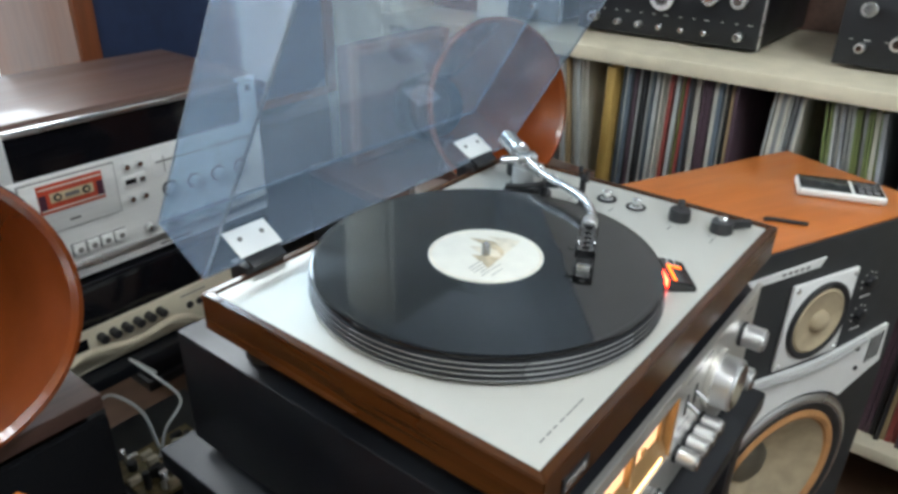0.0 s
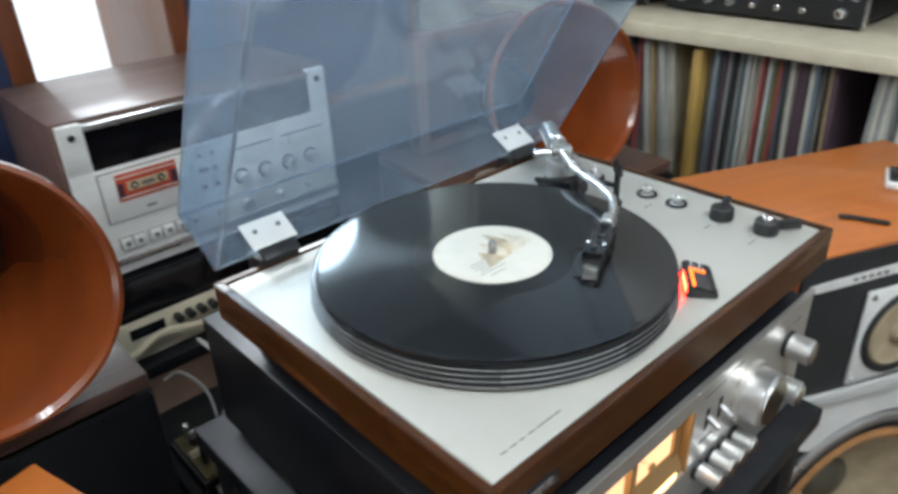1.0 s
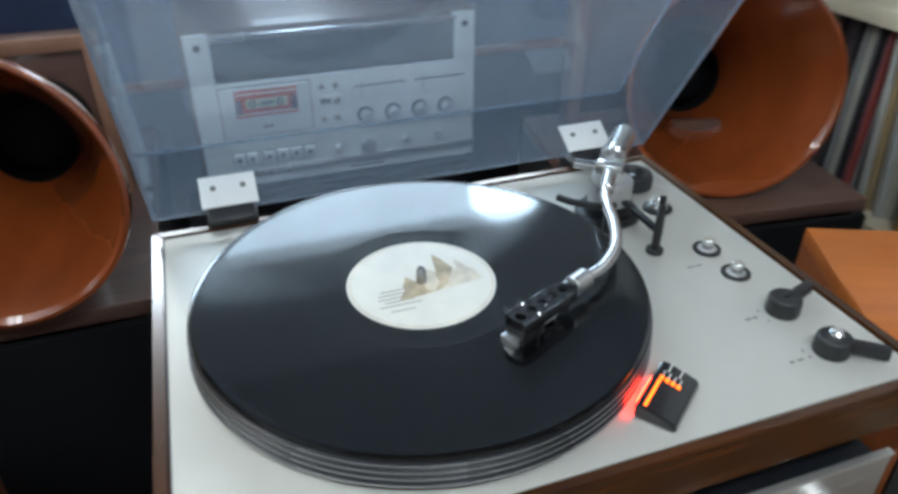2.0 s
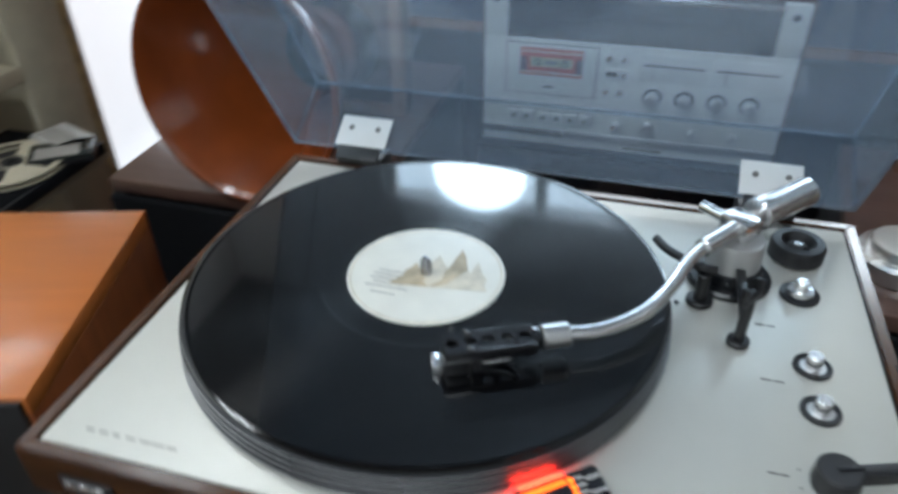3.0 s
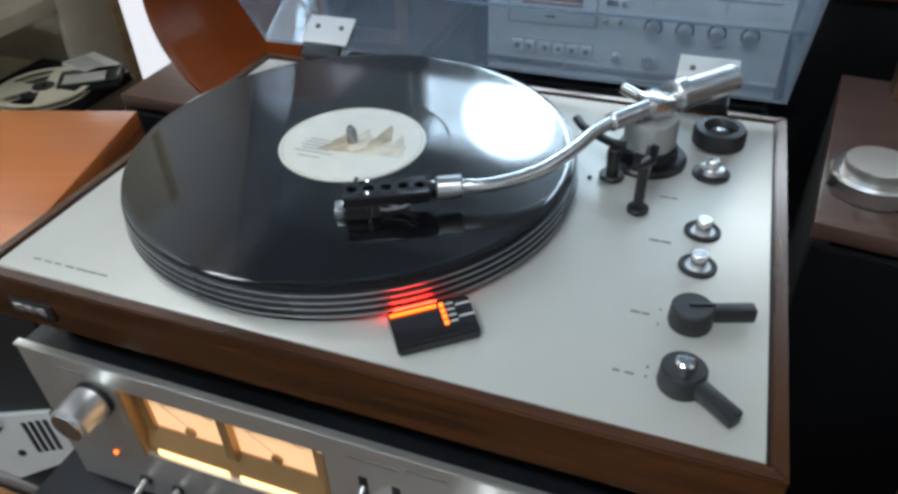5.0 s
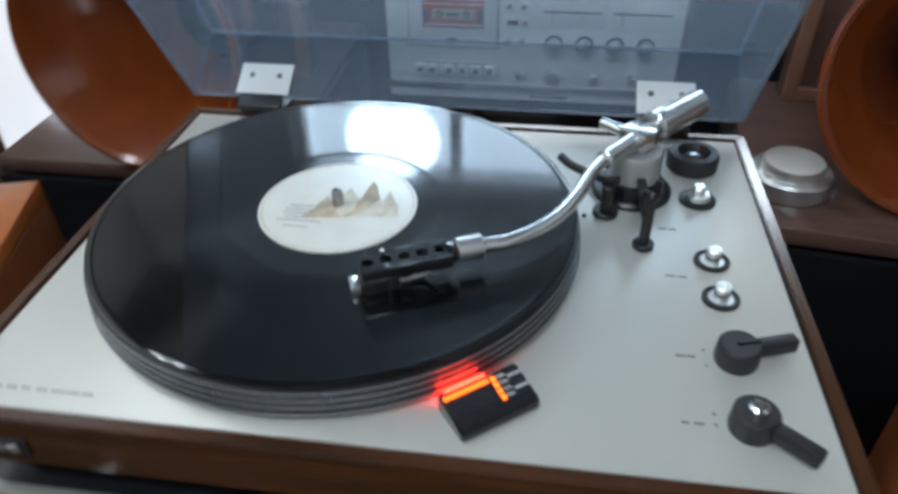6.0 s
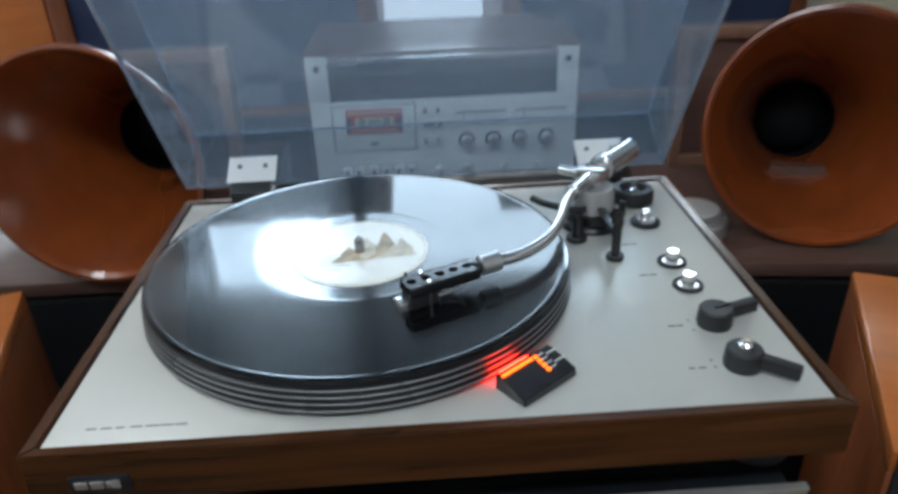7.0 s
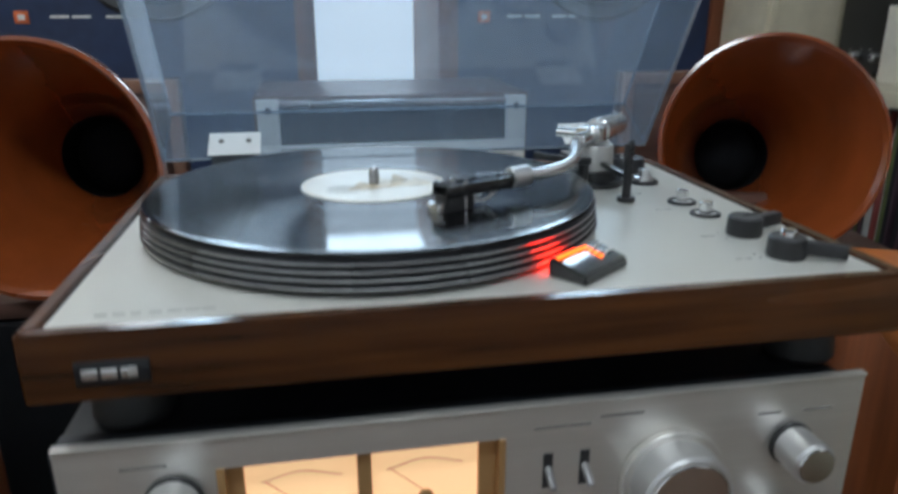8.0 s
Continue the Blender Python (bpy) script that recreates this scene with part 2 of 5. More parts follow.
def lathe(profile, seg=48, bm=None, m=None):
    """Turns a profile of (radius, height) round z; m places it."""
    bm = bm or bmesh.new()
    m = m or Matrix()
    rings = []
    for r, z in profile:
        if r < 1e-6:
            rings.append([bm.verts.new(m @ Vector((0, 0, z)))])
        else:
            rings.append([bm.verts.new(m @ Vector((r * math.cos(2 * math.pi * i / seg), r * math.sin(2 * math.pi * i / seg), z))) for i in range(seg)])
    for a, b in zip(rings, rings[1:]):
        for i in range(seg):
            j = (i + 1) % seg
            if len(a) == 1 and len(b) > 1:
                bm.faces.new((a[0], b[i], b[j]))
            elif len(b) == 1 and len(a) > 1:
                bm.faces.new((a[i], a[j], b[0]))
            elif len(a) > 1:
                bm.faces.new((a[i], a[j], b[j], b[i]))
    bmesh.ops.recalc_face_normals(bm, faces=bm.faces)
    return bm


def disc(x, y, z0, z1, r, bevel=0.0006, seg=32, bm=None):
    h = min(bevel, (z1 - z0) / 2.2)
    return lathe([(0, z0), (r - h, z0), (r, z0 + h), (r, z1 - h), (r - h, z1), (0, z1)], seg, bm, Matrix.Translation((x, y, 0)))


def rod(p, q, r, seg=16, bevel=0.0006, bm=None, r2=None):
    """A round bar from p to q."""
    p, q = Vector(p), Vector(q)
    length = (q - p).length
    h = min(bevel, length / 3)
    e = r if r2 is None else r2
    m = Matrix.Translation(p) @ (q - p).to_track_quat("Z", "Y").to_matrix().to_4x4()
    return lathe([(0, 0), (r - h, 0), (r, h), (e, length - h), (e - h, length), (0, length)], seg, bm, m)


def curve_points(points, steps=8):
    """A smooth line through the points."""
    pts = [Vector(p) for p in points]
    pts = [2 * pts[0] - pts[1]] + pts + [2 * pts[-1] - pts[-2]]
    out = []
    for a, b, c, d in zip(pts, pts[1:], pts[2:], pts[3:]):
        for i in range(steps):
            t = i / steps
            out.append(0.5 * (2 * b + (c - a) * t + (2 * a - 5 * b + 4 * c - d) * t * t + (3 * b - a - 3 * c + d) * t ** 3))
    return out + [pts[-2]]


def tube(points, r, seg=12, steps=8, bm=None):
    bm = bm or bmesh.new()
    pts = curve_points(points, steps)
    rings = []
    for i, p in enumerate(pts):
        d = (pts[min(i + 1, len(pts) - 1)] - pts[max(i - 1, 0)]).normalized()
        side = d.cross(Vector((0, 0, 1)))
        side = side.normalized() if side.length > 1e-3 else Vector((1, 0, 0))
        up = side.cross(d)
        rings.append([bm.verts.new(p + r * (math.cos(2 * math.pi * k / seg) * side + math.sin(2 * math.pi * k / seg) * up)) for k in range(seg)])
    for a, b in zip(rings, rings[1:]):
        for k in range(seg):
            bm.faces.new((a[k], a[(k + 1) % seg], b[(k + 1) % seg], b[k]))
    bm.faces.new(rings[0][::-1])
    bm.faces.new(rings[-1])
    bmesh.ops.recalc_face_normals(bm, faces=bm.faces)
    return bm


def prism(outline, z0, z1, m=None):
    """An outline of (x, y) raised from z0 to z1."""
    bm = bmesh.new()
    m = m or Matrix()
    lo = [bm.verts.new(m @ Vector((x, y, z0))) for x, y in outline]
    hi = [bm.verts.new(m @ Vector((x, y, z1))) for x, y in outline]
    bm.faces.new(lo[::-1])
    bm.faces.new(hi)
    for i in range(len(lo)):
        j = (i + 1) % len(lo)
        bm.faces.new((lo[i], lo[j], hi[j], hi[i]))
    bmesh.ops.recalc_face_normals(bm, faces=bm.faces)
    return bm


def holed_strip(bm, x0, x1, half, count, r, z0, z1, seg=16):
    """A flat strip along x with a row of round holes."""
    w = (x1 - x0) / count
    for k in range(count):
        cx = x0 + (k + 0.5) * w
        rings = []
        for z in (z0, z1):
            hole, edge = [], []
            for i in range(seg):
                a = 2 * math.pi * (i + 0.5) / seg
                c, s = math.cos(a), math.sin(a)
                f = 1 / max(abs(c), abs(s))
                hole.append(bm.verts.new((cx + r * c, r * s, z)))
                edge.append(bm.verts.new((cx + w / 2 * c * f, half * s * f, z)))
            rings.append((hole, edge))
        (h0, e0), (h1, e1) = rings
        for i in range(seg):
            j = (i + 1) % seg
            for q in ((h0[j], h0[i], e0[i], e0[j]), (h1[i], h1[j], e1[j], e1[i]), (h0[i], h0[j], h1[j], h1[i])):
                bm.faces.new(q)


def finish(name, bm, material, smooth=True):
    me = bpy.data.meshes.new(name)
    bm.to_mesh(me)
    bm.free()
    me.materials.append(material)
    if smooth:
        me.shade_smooth()
        me.set_sharp_from_angle(angle=radians(35))
    return me


def thing(name, label, category, m, group=""):
    """An empty at the base of a thing, the parent of its parts."""
    ob = new(name)
    ob.empty_display_size = 0.02
    ob.matrix_world = m if isinstance(m, Matrix) else Matrix.Translation(m)
    return tagged(ob, label, category, group)


def base_of(parent):
    m = parent.matrix_basis
    while parent.parent:
        parent = parent.parent
        m = parent.matrix_basis @ m
    return m


def part(name, bm, material, parent, label="", local=False, smooth=True):
    """One mesh under a thing or part; built in the world's places unless local."""
    me = finish(name, bm, material, smooth)
    ob = new(name, me)
    ob.parent = parent
    if not local:
        me.transform(base_of(parent).inverted())
    return tagged(ob, label)


def solid(name, bm, material, label, category, group="", kind="", smooth=True):
    return tagged(new(name, finish(name, bm, material, smooth)), label, category, group, kind)


# ---- the room ----
XL, XR, YB, YF, ZC = -1.42, 1.5, 1.74, -2.3, 2.5
solid("floor", box(XL - 0.1, XR + 0.1, YF - 0.1, YB + 0.1, -0.08, 0), floor_tile, "brown floor of the listening room", "floor", kind="structure")
solid("ceiling", box(XL - 0.1, XR + 0.1, YF - 0.1, YB + 0.1, ZC, ZC + 0.1), dimmed_ceiling, "unseen ceiling of the listening room, darkened to dim its reflection", "ceiling", kind="structure")
bm = box(XL - 0.1, XL, YF, 0.92, 0, ZC)
quad_box(bm, XL - 0.1, XL, 1.68, YB, 0, ZC)
quad_box(bm, XL - 0.1, XL, 0.92, 1.68, 0, 0.06)
quad_box(bm, XL - 0.1, XL, 0.92, 1.68, 1.3, ZC)
solid("wall_west", bm, wall_paint, "plain white wall behind the cream shelf", "wall", kind="structure")
solid("wall_east", box(XR, XR + 0.1, YF, YB, 0, ZC), wall_paint, "plain white wall behind the record shelf", "wall", kind="structure")
solid("wall_south", box(XL - 0.1, XR + 0.1, YF - 0.1, YF, 0, ZC), wall_paint, "plain white wall closing the room", "wall", kind="structure")
WX0, WX1, WZ0, WZ1 = -0.74, 1.02, 0.62, 2.0
bm = box(XL - 0.1, WX0, YB, YB + 0.12, 0, ZC)
quad_box(bm, WX1, XR + 0.1, YB, YB + 0.12, 0, ZC)
quad_box(bm, WX0, WX1, YB, YB + 0.12, 0, WZ0)
quad_box(bm, WX0, WX1, YB, YB + 0.12, WZ1, ZC)
solid("wall_north", bm, wall_paint, "white wall with a bright window behind the monitors", "wall", kind="structure")
win = thing("window_1", "bright window with a thin white blind", "window", (0.14, YB + 0.05, WZ0))
tagged(win, kind="structure")
for a in (WX0, WX1 - 0.04):
    part("window_frame", box(a, a + 0.04, YB + 0.03, YB + 0.08, WZ0, WZ1, 0.003), white_enamel, win)
# both blinds emit in place of daylight behind them, the upper far stronger
part("lower_blind", box(WX0, WX1, YB + 0.06, YB + 0.07, WZ0, 1.5), glow("lower_blind_dim_glow", (0.86, 0.94, 1.0), 0.9), win, "white blind over the lower panes, glowing dimly for daylight", smooth=False)
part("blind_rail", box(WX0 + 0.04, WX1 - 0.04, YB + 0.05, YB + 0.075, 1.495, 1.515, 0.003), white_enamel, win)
part("upper_blind", box(WX0, WX1, YB + 0.09, YB + 0.1, 1.515, WZ1), glow("upper_blind_bright_glow", (0.84, 0.93, 1.0), 9), win, "thin blind over the upper panes, glowing strongly for daylight", smooth=False)
for x in (-0.17,):
    part("mullion", box(x - 0.02, x + 0.02, YB + 0.03, YB + 0.08, 1.515, WZ1, 0.003), white_enamel, win)

# added framed glow panel; imitates the brightness of the plain white wall
win = thing("wall_glow_panel", "added glowing panel standing in for the bright white side wall", "window", (XL - 0.05, 1.3, 0.06))
tagged(win, kind="structure")
for y in (0.92, 1.64):
    part("window_frame", box(XL - 0.07, XL - 0.02, y, y + 0.04, 0.06, 1.3, 0.003), white_enamel, win)
part("blind", box(XL - 0.09, XL - 0.08, 0.92, 1.68, 0.06, 1.3), glow("bright_wall_glow", (0.88, 0.94, 1.0), 0.75), win, "white sheet glowing in place of the lit wall", smooth=False)

tube_glow = glow("tube_glow", (0.9, 0.96, 1.0), 20)
# both fixtures are out of view; the second is added to go with the rear fill
for cx, cy, dx, dy in ((-0.1, -0.95, 1, 0), (-1.1, 0.2, 0, 1)):
    lamp = thing("ceiling_light", "unseen white twin tube light on the ceiling", "ceiling light", (cx, cy, ZC - 0.09), "ceiling lights")
    hx, hy = (0.65, 0.15) if dx else (0.15, 0.65)
    part("housing", box(cx - hx, cx + hx, cy - hy, cy + hy, ZC - 0.05, ZC - 0.001, 0.008), white_enamel, lamp)
    for s in (-0.07, 0.07):
        a = Vector((cx + s * dy, cy + s * dx, ZC - 0.07))
        part("tube", rod(a - Vector((0.58 * dx, 0.58 * dy, 0)), a + Vector((0.58 * dx, 0.58 * dy, 0)), 0.013), tube_glow, lamp)

# ---- turntable ----
PX0, PX1, PY0, PY1, PB, PT = -0.176, 0.283, -0.170, 0.167, 0.866, 0.900
tt = thing("turntable", "record player with walnut plinth and satin silver top plate", "turntable", (0.05, 0, 0.837))
W = 0.0078


def bar_with_mitre(a, b, inner_a, inner_b):
    bm = bmesh.new()
    lo = [bm.verts.new((*p, PB)) for p in (a, b, inner_b, inner_a)]
    hi = [bm.verts.new((*p, PT + 0.0015)) for p in (a, b, inner_b, inner_a)]
    bm.faces.new(lo[::-1])
    bm.faces.new(hi)
    for i in range(4):
        bm.faces.new((lo[i], lo[(i + 1) % 4], hi[(i + 1) % 4], hi[i]))
    bmesh.ops.recalc_face_normals(bm, faces=bm.faces)
    bmesh.ops.bevel(bm, geom=list(bm.edges), offset=0.0009, segments=2, affect="EDGES")
    return bm


oc = [(PX0, PY0), (PX1, PY0), (PX1, PY1), (PX0, PY1)]
ic = [(PX0 + W, PY0 + W), (PX1 - W, PY0 + W), (PX1 - W, PY1 - W), (PX0 + W, PY1 - W)]
for k in range(4):
    j = (k + 1) % 4
    part("plinth_board", bar_with_mitre(oc[k], oc[j], ic[k], ic[j]), walnut if k % 2 == 0 else walnut_side, tt)
part("base_panel", box(PX0 + W, PX1 - W, PY0 + W, PY1 - W, PB + 0.002, PB + 0.008), black_metal, tt)
part("top_plate", box(PX0 + W + 0.0012, PX1 - W - 0.0012, PY0 + W + 0.0012, PY1 - W - 0.0012, PB + 0.01, PT, 0.0008), plate_silver, tt, "satin silver top plate")
part("groove_line", box(PX0 + W + 0.0002, PX1 - W - 0.0002, PY0 + W + 0.0002, PY1 - W - 0.0002, PB + 0.009, PT - 0.0012), black_metal, tt)
for x, y in ((-0.14, -0.13), (0.25, -0.13), (-0.14, 0.13), (0.25, 0.13)):
    part("foot", lathe([(0, 0.837), (0.019, 0.837), (0.021, 0.84), (0.019, 0.862), (0.014, PB + 0.002), (0, PB + 0.002)], 28, None, Matrix.Translation((x, y, 0))), black_rubber, tt)
badge = part("badge", box(-0.1525, -0.1195, PY0 - 0.0012, PY0 + 0.001, 0.8745, 0.8865, 0.0004), black_metal, tt, "dark name badge with three light bars")
for i in range(3):
    x = -0.1495 + i * 0.0086
    part("badge_bar", box(x, x + 0.0074, PY0 - 0.002, PY0 - 0.001, 0.8778, 0.8832, 0.0004), satin_metal, badge)
# platter: a stepped, ribbed rim
part("platter", lathe([(0, 0.9035), (0.1525, 0.9035), (0.1535, 0.9045), (0.1535, 0.907), (0.151, 0.908), (0.153, 0.909), (0.153, 0.9115), (0.1508, 0.9125),
                       (0.1526, 0.9135), (0.1526, 0.9155), (0.1505, 0.9165), (0.152, 0.9178), (0.152, 0.9195), (0.15, 0.9205), (0, 0.9205)], 128), black_metal, tt, "black platter with a ribbed rim")
for r, z in ((0.1537, 0.9058), (0.1532, 0.9102), (0.1528, 0.9145), (0.1522, 0.9187)):
    part("rim_ring", lathe([(r - 0.001, z - 0.0007), (r, z - 0.0006), (r + 0.0002, z), (r, z + 0.0006), (r - 0.001, z + 0.0007)], 128), ring_metal, tt, "thin bright ring on the platter rim")
part("platter_mat", lathe([(0, 0.9205), (0.1495, 0.9205), (0.1500, 0.9212), (0.1495, 0.9225), (0, 0.9225)], 96), black_rubber, tt)
part("spindle", lathe([(0, 0.92), (0.0036, 0.92), (0.0036, 0.9325), (0.003, 0.935), (0.0016, 0.9368), (0, 0.937)], 20), ring_metal, tt)

# hinges of the dust cover
TH = radians(59)
HY, HZ = 0.166, 0.9135
back = Vector((0, math.sin(TH), math.cos(TH)))
rim = Vector((0, -math.cos(TH), math.sin(TH)))


def lid_pose(x):
    """Local x along the lid's width, y up the open rear wall, z out of it towards the viewer."""
    return Matrix(((1, 0, 0, x), (0, back.y, rim.y, HY), (0, back.z, rim.z, HZ), (0, 0, 0, 1)))


for x in (-0.134, 0.197):
    hinge = part("hinge_block", box(x + 0.002, x + 0.043, PY1 - 0.006, PY1 + 0.02, 0.888, 0.908, 0.002), black_plastic, tt, "black hinge block")
    m = lid_pose(x)
    bm = box(0, 0.0455, 0.001, 0.031, 0.0035, 0.005, 0.0005)
    bm.transform(m)
    leaf = part("hinge_leaf", bm, white_enamel, hinge, "white metal hinge leaf")
    bm = box(0.004, 0.041, -0.012, 0.004, 0.0005, 0.0045, 0.0008)
    bm.transform(m)
    part("hinge_knuckle", bm, black_plastic, hinge)
    for u in (0.011, 0.035):
        bm = lathe([(0, 0.0045), (0.0026, 0.0045), (0.0022, 0.006), (0, 0.0062)], 16, None, m @ Matrix.Translation((u, 0.019, 0)))
        part("screw", bm, dark_ink, hinge)

# the dust cover, open and leaning
LX0, LX1, LH, LD, LT = -0.1725, 0.2795, 0.066, 0.332, 0.003
cover = thing("dust_cover", "clear acrylic dust cover standing open on its hinges", "dust cover", (0.053, HY, HZ))


def lid_panel(x0, x1, b0, b1, r0, r1):
    bm = bmesh.new()
    made = bmesh.ops.create_cube(bm, size=1)["verts"]
    for v in made:
        x = (x0 + x1) / 2 + v.co.x * (x1 - x0)
        b = (b0 + b1) / 2 + v.co.y * (b1 - b0)
        r = (r0 + r1) / 2 + v.co.z * (r1 - r0)
        v.co = Vector((x, HY, HZ)) + back * b + rim * r
    bmesh.ops.recalc_face_normals(bm, faces=bm.faces)
    bmesh.ops.bevel(bm, geom=list(bm.edges), offset=0.0003, segments=2, affect="EDGES")
    return bm


for nm, args in (("rear_wall", (LX0, LX1, 0, LH - LT, 0, LT)), ("front_wall", (LX0, LX1, 0, LH - LT, LD - LT, LD)),
                 ("side_wall", (LX0, LX0 + LT, 0, LH - LT, LT + 0.0003, LD - LT - 0.0003)), ("side_wall", (LX1 - LT, LX1, 0, LH - LT, LT + 0.0003, LD - LT - 0.0003)),
                 ("top_panel", (LX0, LX1, LH - LT + 0.0003, LH, 0, LD))):
    part(nm, lid_panel(*args), clear_acrylic, cover)

# thin paler strips laid on the edges imitate the light they catch
edge_m, edge_nt, edge_b = nodes_of("lit_acrylic_edge")
edge_b.inputs["Base Color"].default_value = (0.7, 0.78, 0.85, 1)
edge_b.inputs["Roughness"].default_value = 0.25
edge_b.inputs["Transmission Weight"].default_value = 0.8
for x0, x1, b0, b1, r0, r1 in ((LX0 - 0.0003, LX0 + LT + 0.0003, -0.0009, 0.0003, 0, LD), (LX1 - LT - 0.0003, LX1 + 0.0003, -0.0009, 0.0003, 0, LD),
                               (LX0 + LT + 0.0006, LX1 - LT - 0.0006, -0.0009, 0.0003, 0, LT), (LX0, LX1, LH - 0.0012, LH + 0.0006, -0.0008, 0.001), (LX0 - 0.0004, LX0 + 0.0011, LH - 0.0011, LH + 0.0004, 0.0014, LD),
                               (LX1 - 0.0011, LX1 + 0.0004, LH - 0.0011, LH + 0.0004, 0.0014, LD), (LX0 + 0.0015, LX1 - 0.0015, LH - 0.001, LH + 0.0004, LD - 0.001, LD + 0.0004)):
    part("lit_edge_strip", lid_panel(x0, x1, b0, b1, r0, r1), edge_m, cover, "pale strip imitating light caught in the acrylic edge")

# tonearm
arm = part("tonearm_base", lathe([(0, 0.9), (0.0275, 0.9), (0.0275, 0.903), (0.026, 0.9045), (0.021, 0.905), (0.02, 0.912), (0.0165, 0.914), (0, 0.914)], 40, None, Matrix.Translation((0.19, 0.078, 0))), black_metal, tt, "black round tonearm base")
part("pillar", lathe([(0, 0.912), (0.0175, 0.912), (0.018, 0.914), (0.018, 0.9315), (0.0168, 0.9335), (0, 0.9335)], 40, None, Matrix.Translation((0.19, 0.078, 0))), dull_silver, arm, "dull silver pillar")
bm = box(-0.011, 0.011, -0.0085, 0.0085, 0.934, 0.9475, 0.002)
arm_turn = Matrix.Translation((0.19, 0.082, 0)) @ Matrix.Rotation(radians(-42), 4, "Z")
bm.transform(arm_turn)
part("gimbal", bm, satin_metal, arm)
TZ = 0.9405
part("arm_tube", tube([(0.2, 0.096, TZ), (0.183, 0.074, TZ), (0.168, 0.052, TZ), (0.157, 0.03, TZ), (0.148, 0.004, TZ - 0.001), (0.134, -0.022, TZ - 0.002), (0.113, -0.041, TZ - 0.003), (0.092, -0.05, TZ - 0.003)], 0.0043, 16), arm_metal, arm, "polished curved arm tube")
part("arm_sleeve", rod((0.166, 0.048, TZ), (0.196, 0.09, TZ), 0.0062), satin_metal, arm)
part("counterweight", rod((0.2, 0.096, TZ), (0.237, 0.139, TZ), 0.0105, 32, 0.0015), satin_metal, arm, "satin metal counterweight")
part("weight_ring", rod((0.2005, 0.0966, TZ), (0.207, 0.1043, TZ + 0.0005), 0.0115, 32, 0.0008), satin_metal, arm)
part("weight_tip", rod((0.237, 0.139, TZ), (0.2395, 0.142, TZ), 0.005), black_plastic, arm)
part("side_weight", rod((0.166, 0.1, 0.941), (0.186, 0.083, 0.941), 0.0042), chrome, arm)
part("collar", rod((0.0965, -0.0485, TZ - 0.0028), (0.083, -0.0545, TZ - 0.003), 0.0068, 24), satin_metal, arm, "knurled head collar")
HA = math.atan2(-0.078 + 0.0545, 0.032 - 0.083)
head_pose = Matrix.Translation((0.083, -0.0545, TZ - 0.003)) @ Matrix.Rotation(HA, 4, "Z")
# headshell: a bar with round holes, carrying the cartridge
bm = bmesh.new()
quad_box(bm, 0.0, 0.006, -0.0052, 0.0052, -0.004, 0.004, 0.0012)
quad_box(bm, 0.004, 0.0545, -0.0085, -0.0066, -0.0045, 0.0033, 0.0006)
quad_box(bm, 0.004, 0.0545, 0.0066, 0.0085, -0.0045, 0.0033, 0.0006)
holed_strip(bm, 0.0045, 0.0545, 0.0068, 5, 0.0034, 0.0012, 0.0031)
bm.transform(head_pose)
shell = part("headshell", bm, gloss_black, arm, "black headshell with round holes")
bm = box(0.034, 0.054, -0.0075, 0.0075, -0.014, -0.0035, 0.0012)
quad_box(bm, 0.051, 0.0565, -0.0055, 0.0055, -0.0165, -0.008, 0.001)
bm.transform(head_pose)
cart = part("cartridge", bm, black_plastic, shell, "black pickup cartridge")
bm = box(0.0548, 0.0605, -0.0058, 0.0058, -0.0175, -0.0075, 0.001)
bm.transform(head_pose)
part("stylus_guard", bm, satin_metal, cart.parent, "bright stylus guard")
for u, v in ((0.04, -0.0065), (0.04, 0.0065)):
    bm = rod((u, v, -0.013), (u, v, 0.0052), 0.0016, 12)
    bm.transform(head_pose)
    part("mount_screw", bm, chrome, shell)
bm = tube([(0.012, -0.006, -0.002), (0.02, -0.005, -0.009), (0.03, -0.004, -0.008), (0.035, -0.004, -0.007)], 0.0008, 6)
tube([(0.012, 0.0, -0.002), (0.02, 0.001, -0.011), (0.03, 0.0, -0.009), (0.035, 0.0, -0.008)], 0.0008, 6, 8, bm)
tube([(0.012, 0.006, -0.002), (0.02, 0.005, -0.008), (0.03, 0.004, -0.01), (0.035, 0.004, -0.009)], 0.0008, 6, 8, bm)
bm.transform(head_pose)
part("lead_wire", bm, white_enamel, shell)
bm = tube([(0.046, -0.008, 0.001), (0.048, -0.011, 0.0), (0.047, -0.015, 0.001)], 0.0012, 8)
bm.transform(head_pose)
part("finger_lift", bm, black_plastic, shell)
# arm rest, cueing post and anti-skate
rest = part("arm_rest", rod((0.1935, 0.0115, 0.9), (0.1935, 0.0115, 0.934), 0.0033, 16), black_plastic, tt, "black arm rest post")
part("rest_foot", disc(0.1935, 0.0115, 0.9, 0.904, 0.0068), black_plastic, rest)
bm = box(-0.009, 0.009, -0.0025, 0.0025, 0.933, 0.938, 0.001)
quad_box(bm, -0.009, -0.006, -0.0025, 0.0025, 0.937, 0.946, 0.001)
quad_box(bm, 0.006, 0.009, -0.0025, 0.0025, 0.937, 0.946, 0.001)
bm.transform(Matrix.Translation((0.1935, 0.0115, 0)) @ Matrix.Rotation(radians(55), 4, "Z"))
